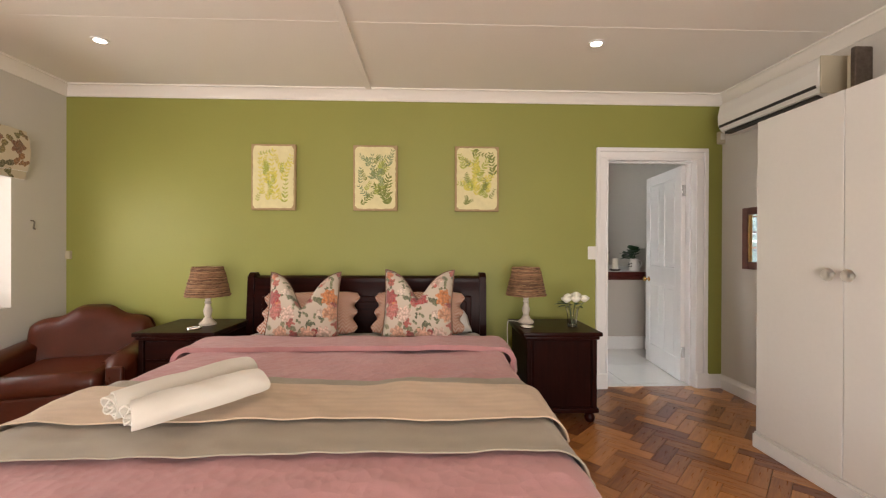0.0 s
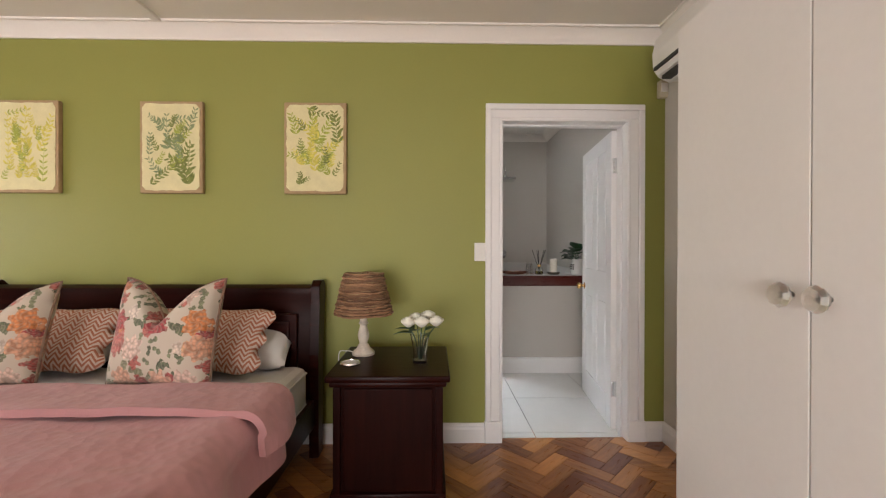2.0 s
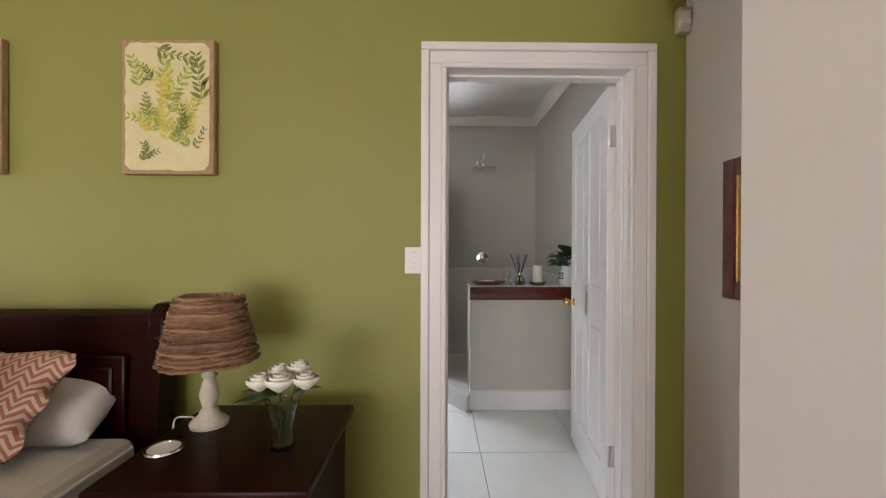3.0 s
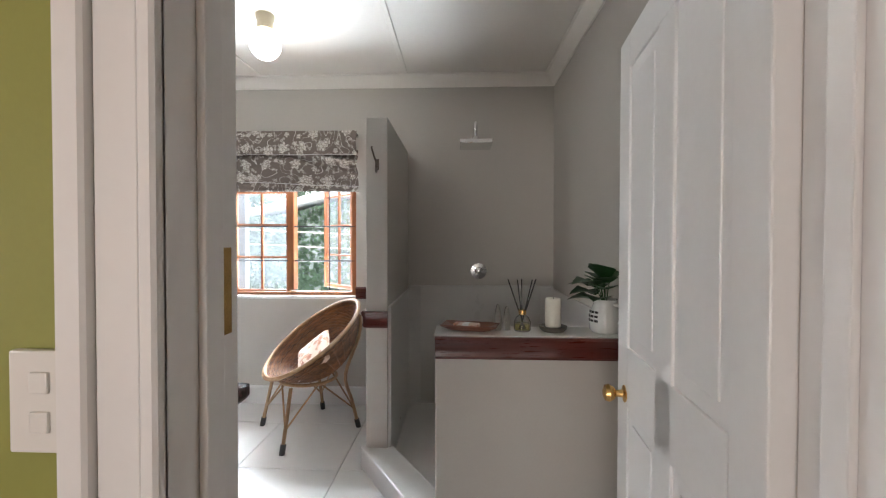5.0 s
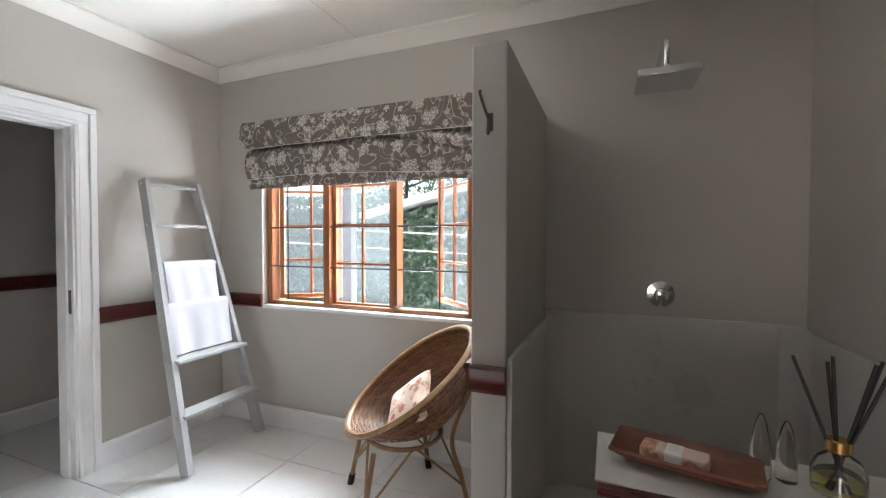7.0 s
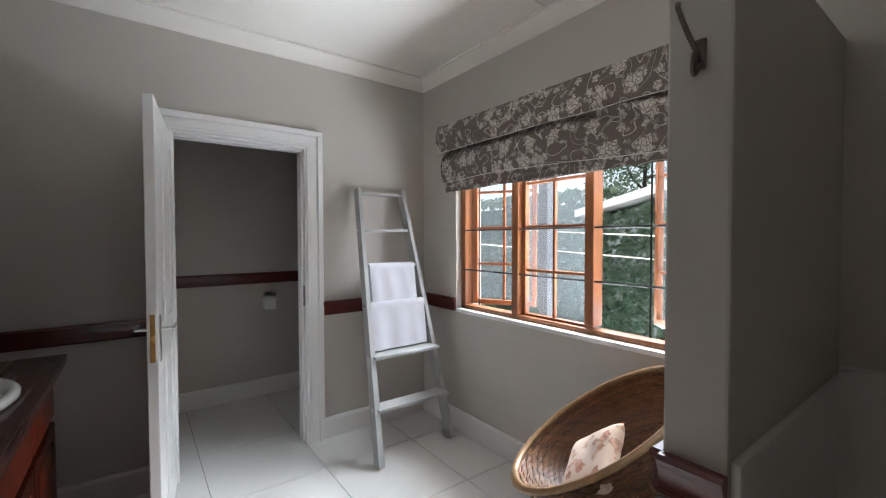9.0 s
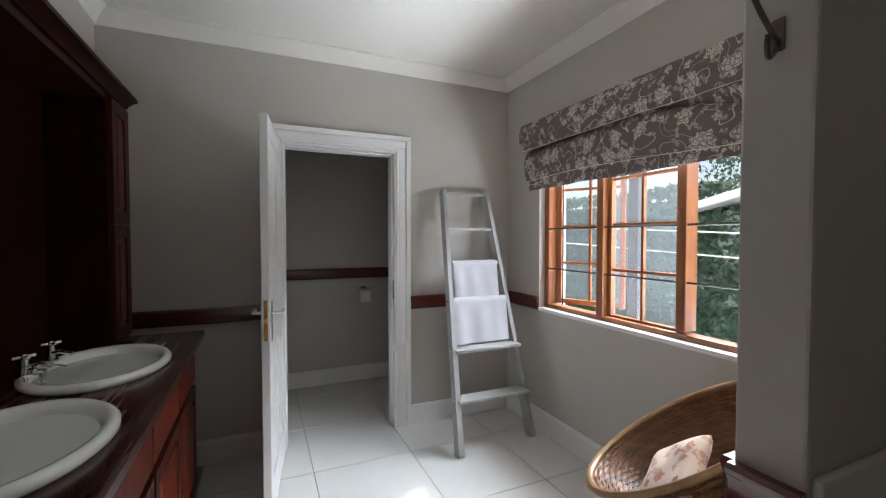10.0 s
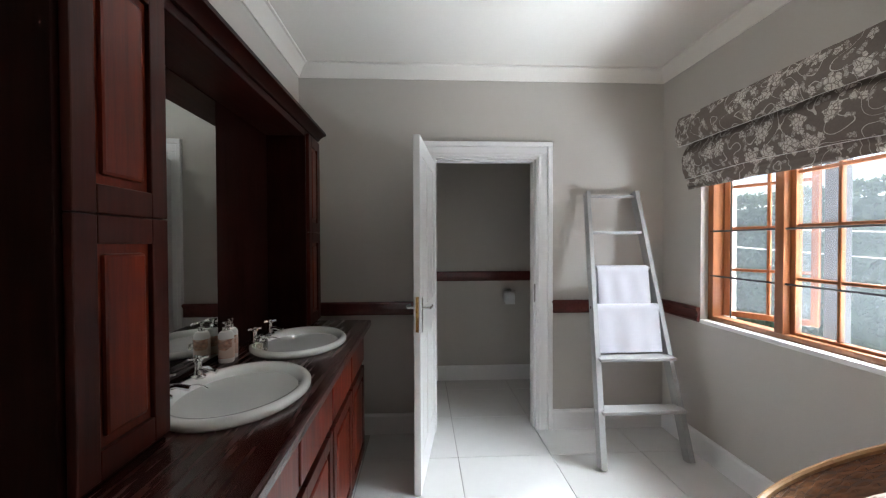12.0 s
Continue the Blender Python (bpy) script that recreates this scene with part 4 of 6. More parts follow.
def drape(x0, x1, y0, y1, top, drop, seed, amp=0.010, fold=0.02):
    """Cloth laid over the bed: rounded at the sides, hanging down, with soft folds. drop: how far each side hangs."""
    def fn(u, v):
        y = y0 + (y1 - y0) * v
        half = (x1 - x0) / 2
        total = half + drop
        s = (u - 0.5) * 2 * total
        a, sg = abs(s), 1 if s >= 0 else -1
        R = 0.10
        edge = half - R
        if a <= edge:
            x, z, hang = a, 0.0, 0.0
        elif a <= edge + R * math.pi / 2:
            t = (a - edge) / R
            x, z, hang = edge + R * math.sin(t), -R * (1 - math.cos(t)), 0.2
        else:
            q = a - edge - R * math.pi / 2
            x, z, hang = half + 0.10 * q, -R - q, 1.0
        w = noise.noise((s * 2.2, y * 2.6, seed)) * amp + noise.noise((s * 6, y * 5, seed + 9)) * amp * 0.5 + noise.noise((s * 13 + y * 6, y * 17, seed + 4)) * amp * 0.28
        x += hang * fold * math.sin(y * 13 + 3 * noise.noise((y * 2, sg * 4.0, seed)))
        return ((x0 + x1) / 2 + sg * x, y, top + z + w)
    return fn


dv = thing("duvet", "dusty pink quilted duvet spread over the bed", "duvet", (BEDX, 5.10, 0))
part("duvet_cover", sheet(drape(-1.0, 1.0, -2.50, -0.76, BEDT + 0.03, 0.22, 3.0, 0.016), 110, 90, 0.03), PINK, dv, smooth=80)
bm = sheet(drape(-1.05, 1.05, -1.02, -0.73, BEDT + 0.07, 0.13, 5.0, 0.012), 110, 14, 0.03)
part("folded_edge", bm, PINK, dv, smooth=80)
def laid_cloth(name, label, fn, n, thick, material, hem_label):
    """A throw with a turned hem along its two long edges."""
    t = thing(name, label, "throw", (BEDX, 5.10, 0))
    c = part("cloth", sheet(fn, 120, n, thick), material, t, smooth=80)
    for v in (0.0, 1.0):
        part("hem", tube([Vector(fn(k / 120, v)) - Vector((0, 0, thick * 0.5)) for k in range(121)], thick * 0.5, 6), material, c, hem_label, smooth=80)


laid_cloth("bed_throw", "taupe woven throw laid across the foot of the bed", drape(-1.0, 1.0, -2.30, -1.60, BEDT + 0.055, 0.36, 3.0, 0.016), 44, 0.006, TAUPE, "soft rounded hem")
laid_cloth("bed_runner", "peach striped cotton throw folded over the taupe one", drape(-1.012, 1.012, -2.10, -1.74, BEDT + 0.076, 0.33, 3.0, 0.016), 40, 0.006, PEACH, "soft rounded fold")

ward = thing("wardrobe", "white built-in wardrobe with flush doors and glass knobs", "wardrobe", (3.045, 4.07, 0))
part("carcass", boxes((0.045, BX1 - 3.045 - 0.002, -2.82, -0.002, 0.09, 2.03), (0.022, 0.045, -0.018, -0.002, 0.09, 2.03), bevel=0.002), WARD, ward)
part("plinth", boxes((-0.012, BX1 - 3.045 - 0.002, -2.82, 0.012, 0, 0.085), (-0.006, BX1 - 3.045 - 0.002, -2.82, 0.006, 0.085, 0.10), bevel=0.004), WHITE, ward, "white moulded plinth")
for k in range(5):
    y1 = -0.545 * k - 0.002
    dr = part("wardrobe_door", boxes((0, 0.02, y1 - 0.540, y1, 0.103, 2.03), bevel=0.002), WARD, ward)
    ky = y1 - 0.541 + 0.048 if k % 2 == 0 else y1 - 0.048
    bm = lathe([(0.008, 0), (0.008, 0.018), (0.026, 0.022), (0.033, 0.034), (0.026, 0.046), (0.012, 0.05)], 10)
    bmesh.ops.transform(bm, matrix=pose(0, ky, 1.113, 0, -90, 0), verts=bm.verts)
    part("knob", bm, KNOBGLASS, dr, "cut-glass knob", smooth=10)


# ---- bedroom furniture and fittings ----
def nightstand(at, label, slim):
    t = thing("nightstand", label, "nightstand", at, 0, "nightstands beside the bed")
    w, d, h = 0.54, 0.56, 0.65
    part("top", boxes((-0.012, w + 0.012, -0.012, d, h - 0.03, h), (0.004, w - 0.004, 0.004, d - 0.01, h - 0.055, h - 0.03), bevel=0.008), MAHOG, t)
    part("body", boxes((0.02, w - 0.02, 0.03, d - 0.01, 0.09, h - 0.055), bevel=0.004), MAHOGZ, t)
    for x in (0.02, w - 0.055):
        part("pilaster", boxes((x, x + 0.035, 0.012, 0.035, 0.09, h - 0.055), bevel=0.006), MAHOGZ, t)
    if slim:
        part("drawer_front", boxes((0.065, w - 0.065, 0.014, 0.03, 0.46, 0.585), bevel=0.006), MAHOG, t)
    part("front_panel", boxes((0.065, w - 0.065, 0.018, 0.03, 0.12, 0.44 if slim else 0.585), bevel=0.006), MAHOGZ, t)
    part("base_moulding", boxes((0.006, w - 0.006, 0.008, d - 0.006, 0.075, 0.11), bevel=0.008), MAHOG, t)
    for x in (0.055, w - 0.055):
        for y in (0.06, d - 0.07):
            part("foot", lathe([(0.024, 0), (0.034, 0.014), (0.038, 0.035), (0.026, 0.058), (0.034, 0.076)], 20, (x, y, 0)), MAHOG, t)


nightstand((1.668, 4.42, 0), "dark mahogany nightstand with turned feet beside the bed", 0)
nightstand((-1.03, 4.46, 0), "dark mahogany nightstand beside the leather armchair", 1)


def table_lamp(at):
    t = thing("table_lamp", "white turned-wood table lamp with woven seagrass shade", "lamp", at, 0, "bedside lamps")
    base = [(0.0, 0), (0.058, 0), (0.060, 0.012), (0.050, 0.022), (0.034, 0.034), (0.030, 0.046), (0.020, 0.058), (0.028, 0.085), (0.030, 0.105), (0.022, 0.132), (0.017, 0.150), (0.026, 0.160), (0.018, 0.170), (0.022, 0.200), (0.014, 0.222), (0.012, 0.245)]
    part("base", lathe(base, 24), LAMPWOOD, t)
    part("lamp_holder", lathe([(0.016, 0.24), (0.016, 0.29), (0.012, 0.295)], 14), PLASTIC, t)
    # the cord of the shade is wound round and round
    z0, z1, n = 0.205, 0.415, 15
    sh = part("shade", sheet(lambda u, v: ((0.141 - 0.052 * v) * math.cos(6.2832 * u), (0.141 - 0.052 * v) * math.sin(6.2832 * u), z0 + (z1 - z0) * v), 32, 2, 0.002), JUTE, t, "woven seagrass lampshade")
    rng = random.Random(8)
    for k in range(n):
        f = (k + 0.5) / n
        r = 0.148 - 0.052 * f
        z = z0 + (z1 - z0) * f
        seg = 60
        ph = rng.random() * 6
        ring = []
        for i in range(seg + 1):
            a = 2 * math.pi * i / seg
            w = 0.0048 * math.sin(a * 20 + k * math.pi) + 0.002 * math.sin(a * 3 + ph)
            ring.append(((r + w) * math.cos(a), (r + w) * math.sin(a), z + 0.0022 * math.sin(a * 5 + ph)))
        part("cord_coil", tube(ring, 0.0075, 5), WICKER, sh, smooth=60)
    return t


l = table_lamp((1.765, 4.80, 0.65))
l.scale = (1.02, 1.02, 1.06)
copy_thing(l, pose(-0.685, 4.756, 0.65, 0, 0, 40))


def curve(points, n=8):
    P = [Vector(p) for p in points]
    P = [P[0] * 2 - P[1]] + P + [P[-1] * 2 - P[-2]]
    out = []
    for i in range(1, len(P) - 2):
        for k in range(n):
            t = k / n
            a, b, c, d = P[i - 1:i + 3]
            out.append(0.5 * ((2 * b) + (c - a) * t + (2 * a - 5 * b + 4 * c - d) * t * t + (3 * b - a - 3 * c + d) * t ** 3))
    return out + [P[-2]]


tagged(part("lamp_cord", tube(curve([(1.71, 4.83, 0.655), (1.66, 4.85, 0.656), (1.625, 4.83, 0.64), (1.63, 4.86, 0.45), (1.64, 4.95, 0.2)]), 0.003, 6), PLASTIC), "white cord of the bedside lamp hanging behind the nightstand", "cord")
for x, y in ((1.73, 4.62), (-0.70, 4.60)):
    t = thing("coaster", "round glass coaster with a metal rim on the nightstand", "coaster", (x, y, 0.65), 0, "coasters")
    part("rim", lathe([(0.048, 0), (0.052, 0.004), (0.050, 0.010), (0.044, 0.009), (0.043, 0.004)], 28), CHROME, t)
    part("disc", lathe([(0.0, 0.002), (0.043, 0.002), (0.043, 0.006), (0.0, 0.006)], 24), PAPER, t)

# vase with white roses
t = thing("flower_vase", "cut-glass vase with white roses and dark leaves on the nightstand", "vase", (2.076, 4.63, 0.65))
prof = [(0.030, 0), (0.036, 0.004), (0.034, 0.02), (0.034, 0.06), (0.040, 0.10), (0.050, 0.145), (0.046, 0.146), (0.036, 0.10), (0.030, 0.06), (0.030, 0.018), (0.0, 0.014)]
bm = lathe(prof, 24)
part("vase_glass", bm, GLASS, t, smooth=25)
rng = random.Random(3)
stems = bmesh.new()
heads = [(-0.055, -0.03, 0.20, 0.038), (0.01, -0.05, 0.205, 0.040), (0.08, -0.03, 0.205, 0.038), (0.04, 0.03, 0.225, 0.036), (-0.02, 0.03, 0.215, 0.034)]
for x, y, z, r in heads:
    tube(curve([(x * 0.1, y * 0.1, 0.02), (x * 0.4, y * 0.4, 0.12), (x, y, z - 0.01)], 5), 0.0028, 6, stems)
part("stems", stems, LEAF, t)
for x, y, z, r in heads:
    bm = bmesh.new()
    for ring, (n, rr, lift) in enumerate(((5, 1.0, 0.0), (5, 0.72, 0.18), (4, 0.45, 0.32))):
        for k in range(n):
            a0 = 2 * math.pi * (k + 0.5 * ring) / n + rng.uniform(-0.15, 0.15)

            def petal(u, v, a0=a0, rr=rr, lift=lift):
                a = a0 + (u - 0.5) * 1.7
                q = r * rr * (0.25 + 0.75 * math.sin(v * math.pi * 0.62) / 0.93 * (1 - 0.10 * (2 * u - 1) ** 2))
                return (x + q * math.cos(a), y + q * math.sin(a), z - 0.4 * r + r * (lift + 1.15 * v - 0.18 * v * v))
            sheet(petal, 4, 4, 0.001, bm)
    lathe([(0.002, -0.35 * r), (0.28 * r, 0.1 * r), (0.2 * r, 0.7 * r), (0.04 * r, 0.85 * r)], 10, (x, y, z), bm)
    part("rose", bm, PETAL, t, smooth=70)


def leaf_mesh(bm, root, way, length, width, droop=0.3, up=Vector((0, 0, 1)), n=6, lobed=False):
    way = Vector(way).normalized()
    side = way.cross(up).normalized()
    nrm = side.cross(way)
    root = Vector(root)

    def fn(u, v):
        w = width * math.sin(math.pi * min(1, (v * 0.94 + 0.06)) ** 0.8) * (1 + (0.10 * math.cos(v * 14) if lobed else 0))
        s = (u - 0.5) * w
        return root + way * (length * v) + side * s + nrm * (0.25 * abs(s) - droop * length * v * v)
    sheet(fn, 4, n, 0.0008, bm)


for x, y, z, a, L in ((-0.03, -0.02, 0.15, 200, 0.10), (-0.02, 0.0, 0.16, 170, 0.11), (-0.03, 0.02, 0.17, 140, 0.09), (0.02, -0.03, 0.15, 290, 0.07), (0.03, 0.02, 0.16, 30, 0.08), (-0.01, -0.03, 0.17, 240, 0.08)):
    bm = bmesh.new()
    leaf_mesh(bm, (x, y, z), (math.cos(radians(a)), math.sin(radians(a)), 0.35), L, 0.05)
    part("leaf", bm, LEAF, t, smooth=80)


# cushions on the bed
def pillow(name, label, at, w, h, puff, mat_, lean=70, turn=0, chop=0.0, frill=0.0, trim=None, group="", category="pillow", spin=0):
    """A plump cushion standing in the x-z plane; chop presses its top middle in."""
    t = thing(name, label, category, (0, 0, 0), 0, group)
    t.matrix_world = pose(*at, 0, 0, turn) @ pose(0, 0, 0, lean - 90, 0, 0) @ pose(0, 0, 0, 0, spin, 0)
    n = 22

    def shape(u, v, side):
        x, z = (u - 0.5) * 2, (v - 0.5) * 2
        X, Z = x * w / 2 * (1 - 0.06 * (1 - z * z)), z * h / 2 * (1 - 0.05 * (1 - x * x))
        body = ((1 - x ** 4) * (1 - z ** 4)) ** 0.5
        Y = side * puff / 2 * body * (1 + 0.12 * noise.noise((x * 1.6 + at[0] * 7, z * 1.6, side)))
        if chop:
            dip = chop * math.exp(-abs(x / 0.40) ** 1.5) * max(0, (v - 0.25) / 0.75) ** 1.3
            Z -= dip * h
            Y += side * 0.2 * dip * (1 - v)
            X *= 1 + 0.04 * v - 0.10 * chop * v
        if frill:
            e = max(abs(x), abs(z))
            if e > 0.86:
                k = 1 + frill * (e - 0.86) / 0.14 * (0.45 + 0.55 * math.cos(9.4 * (x if abs(z) > abs(x) else z)))
                X, Z = X * k, Z * k
        return (X, Y, Z + h / 2)
    bm = sheet(lambda u, v: shape(u, v, -1), n, n)
    sheet(lambda u, v: shape(u, v, 1), n, n, 0, bm)
    bmesh.ops.remove_doubles(bm, verts=bm.verts, dist=0.0006)
    part("cushion_cover", bm, mat_, t, smooth=75)
    if trim:
        edge = [Vector(shape(u, v, -1)) for u, v in [(k / n, 0) for k in range(n)] + [(1, k / n) for k in range(n)] + [(1 - k / n, 1) for k in range(n)] + [(0, 1 - k / n) for k in range(n + 1)]]
        part("piping", tube(edge, 0.006, 6), trim, t, "fringed brown edging")
    return t


PIPE = plain("brown_braid", (0.20, 0.12, 0.08), 0.9, vary=0.3, big=60)
ZB = BEDT + 0.03
pillow("white_pillow", "white pillow lying at the head of the bed", (0.02, 4.80, ZB - 0.02), 0.68, 0.42, 0.17, LINEN, lean=28, group="white pillows")
pillow("white_pillow", "white pillow lying at the head of the bed", (0.98, 4.80, ZB - 0.02), 0.72, 0.42, 0.17, LINEN, lean=28, group="white pillows")
pillow("zigzag_pillow", "coral zigzag pillow with a scalloped edge", (0.09, 4.66, ZB), 0.70, 0.36, 0.15, ZIG, lean=50, frill=0.09, turn=4, group="zigzag pillows")
pillow("zigzag_pillow", "coral zigzag pillow with a scalloped edge", (0.91, 4.66, ZB), 0.68, 0.36, 0.15, ZIG, lean=50, frill=0.09, turn=-4, group="zigzag pillows")
pillow("floral_cushion", "cream rose-print cushion with a chopped top", (0.12, 4.42, ZB), 0.50, 0.49, 0.18, ROSES, lean=72, chop=0.58, trim=PIPE, group="floral cushions", category="cushion", turn=3)
pillow("floral_cushion", "cream rose-print cushion with a chopped top and brown braid", (0.915, 4.42, ZB), 0.50, 0.50, 0.18, ROSES, lean=76, chop=0.42, trim=PIPE, group="floral cushions", category="cushion", turn=-7)


# rolled towels
def towel_roll(at, turn, length):
    t = thing("rolled_towel", "cream towel rolled up on the bed throw", "towel", at, turn, "rolled towels")
    angs = np.linspace(0, 4.6 * 2 * math.pi, 120)

    def fn(u, v):
        k = u * 119
        i = int(min(k, 118))
        r = 0.008 + 0.0115 * angs[i] / (2 * math.pi) + (0.0007 * (k - i))
        a = angs[i] + (angs[1] - angs[0]) * (k - i)
        x = (v - 0.5) * length + 0.016 * math.sin(a * 0.7 + at[0]) * (2 * v - 1) + 0.010 * noise.noise((a * 0.9, v * 2, at[0] * 9))
        r *= 1 + 0.10 * noise.noise((math.cos(a) * 1.2 + v * 5, math.sin(a) * 1.2, at[1] * 5)) - 0.10 * abs(2 * v - 1) ** 6
        return (x, r * math.cos(a) * 1.06, r * math.sin(a) * 0.90)
    part("towel_cloth", sheet(fn, 119, 26, 0.006), TOWEL, t, smooth=70)


ZT = BEDT + 0.092 + 0.058
towel_roll((0.205, 3.02, ZT), 54, 0.42)
towel_roll((0.085, 3.15, ZT), 61, 0.50)


# leather club chair
def club_chair():
    t = thing("armchair", "worn tan-brown leather club armchair in the corner", "armchair", (-1.64, 4.93, 0), 16)
    def cushion(x0, x1, y0, y1, z0, z1, b):
        return box(bmesh.new(), x0, x1, y0, y1, z0, z1, bevel=b, segs=5)
    part("seat_base", cushion(-0.31, 0.31, -0.68, -0.04, 0.06, 0.29, 0.03), LEATHER, t)
    bm = cushion(-0.30, 0.30, -0.71, -0.12, 0.27, 0.41, 0.06)
    for v in bm.verts:
        if v.co.z > 0.36:
            v.co.z += 0.03 * math.cos(v.co.x / 0.275 * 1.4) * math.cos((v.co.y + 0.40) / 0.29 * 1.2)
    part("seat_cushion", bm, LEATHER, t, smooth=80)

    def back(u, v, side):
        # a broad arch, fullest at the middle
        x = (u - 0.5) * 2
        top = 0.60 + 0.10 * (1 - abs(x) ** 6) ** 0.5 + 0.085 * math.exp(-(x / 0.42) ** 4)
        z = 0.30 + (top - 0.30) * v
        bulge = max(0, (1 - (2 * v - 1) ** 6) * (1 - x ** 8)) ** 0.5
        y = -0.10 + 0.09 * v - side * (0.10 if side > 0 else 0.075) * bulge + 0.05 * abs(x) ** 3 * -side * (1 if side > 0 else 0)
        return (x * (0.39 + 0.015 * v), y, z)
    bm = sheet(lambda u, v: back(u, v, 1), 26, 18)
    sheet(lambda u, v: back(u, v, -1), 26, 18, 0, bm)
    bmesh.ops.remove_doubles(bm, verts=bm.verts, dist=0.001)
    part("backrest", bm, LEATHER, t, "rounded leather backrest", smooth=80)
    for s in (-1, 1):
        def arm(u, v):
            # a rolled arm: straight sides under a rounded top, rounded off at the front
            y = 0.0 - 0.72 * v
            a = 2 * math.pi * u
            c, n = math.cos(a), math.sin(a)
            end = (1 - max(0, (v - 0.8) / 0.2) ** 3) ** 0.5 if v > 0.8 else 1.0
            half = 0.088 * (0.55 + 0.45 * end)
            x = s * 0.385 + half * max(-1, min(1, 1.25 * c))
            z = 0.445 + 0.10 * n * end - 0.03 * v if n > 0 else 0.445 - 0.03 * v + 0.38 * n ** 3
            return (x, y, max(0.055, z))
        bm = sheet(arm, 30, 8)
        bmesh.ops.remove_doubles(bm, verts=bm.verts, dist=0.002)
        bmesh.ops.holes_fill(bm, edges=[e for e in bm.edges if len(e.link_faces) == 1], sides=0)
        a = part("armrest", bm, LEATHER, t, "rolled leather armrest", smooth=50)
        part("arm_facing", box(bmesh.new(), s * 0.385 - 0.052, s * 0.385 + 0.052, -0.735, -0.70, 0.08, 0.45, bevel=0.016, segs=3), LEATHER, a)
        for y in (-0.64, -0.08):
            part("foot", lathe([(0.020, 0), (0.026, 0.02), (0.028, 0.07)], 14, (s * 0.33, y, 0)), MAHOG, t)


club_chair()


# three botanical canvases
def sprig(bm, rng, root, heading, length, n, size):
    x, z = root
    a = heading
    pts = []
    for k in range(n + 1):
        pts.append((x, z, a))
        a += rng.uniform(-0.12, 0.12)
        x += length / n * math.cos(a)
        z += length / n * math.sin(a)
    for (x0, z0, _), (x1, z1, a1) in zip(pts, pts[1:]):
        nx, nz = -math.sin(a1) * 0.0013, math.cos(a1) * 0.0013
        bm.faces.new([bm.verts.new((p, 0, q)) for p, q in ((x0 - nx, z0 - nz), (x1 - nx, z1 - nz), (x1 + nx, z1 + nz), (x0 + nx, z0 + nz))])
    for k, (x0, z0, a0) in enumerate(pts):
        for s in (-1, 1):
            b = a0 + s * rng.uniform(0.6, 1.0)
            L = size * rng.uniform(0.7, 1.15) * (1 - 0.4 * k / n)
            wv = L * 0.16
            c, sn = math.cos(b), math.sin(b)
            out = [(0, 0), (0.35, wv / L), (0.7, 0.8 * wv / L), (1, 0), (0.7, -0.8 * wv / L), (0.35, -wv / L)]
            bm.faces.new([bm.verts.new((x0 + L * (p * c - q * sn), 0, z0 + L * (p * sn + q * c))) for p, q in out])


def canvas(x0, x1, seed, plan, label):
    w, h = x1 - x0, 0.565
    t = thing("botanical_picture", label, "picture", ((x0 + x1) / 2, GY, 1.84), 0, "pictures over the bed")
    part("stretcher", boxes((-w / 2, w / 2, -0.034, -0.001, -h / 2, h / 2), bevel=0.006), JUTE, t, "raw jute edge")
    rng = random.Random(seed)
    n = 60
    ring = []
    for k in range(n):
        a = 2 * math.pi * k / n
        c, s = math.cos(a), math.sin(a)
        m = 1 / max(abs(c) / (w / 2 - 0.017), abs(s) / (h / 2 - 0.017))
        j = rng.uniform(-0.003, 0.003)
        ring.append((c * (m + j), s * (m + j)))
    part("painted_field", hull([(p, q) for p, q in ring], 0.0, 0.003), CANVAS, t, "cream painted field", smooth=None, at=pose(0, -0.034, 0, 90, 0, 0))
    more = random.Random(seed + 50)
    inks = [ink for ink, _ in plan]
    plan = plan + [(inks[k % len(inks)], [(more.uniform(-0.26, 0.26), more.uniform(-0.40, 0.22), more.uniform(60, 120), more.uniform(0.06, 0.10), 5, 0.034)]) for k in range(16)]
    for layer, (ink, rows) in enumerate(plan):
        for i, (x, z, deg, L, k, size) in enumerate(rows):
            bm = bmesh.new()
            sprig(bm, rng, (x * w, z * h), radians(deg), L, k, size)
            part("painted_sprig", bm, INKS[ink], t, smooth=None, at=pose(0, -0.0375 - 0.0001 * layer - 0.00001 * i, 0))


canvas(-0.523, -0.147, 5, [(0, [(0.05, -0.25, 92, 0.36, 9, 0.06), (-0.1, -0.1, 110, 0.22, 7, 0.05), (0.2, -0.05, 70, 0.22, 7, 0.05), (-0.3, -0.2, 85, 0.3, 8, 0.04), (0.1, 0.15, 20, 0.12, 5, 0.04)]), (2, [(0.25, -0.38, 85, 0.22, 6, 0.05), (-0.38, -0.35, 60, 0.08, 4, 0.03), (-0.3, 0.36, 10, 0.1, 4, 0.03)])], "canvas picture of pale yellow plant sprigs")
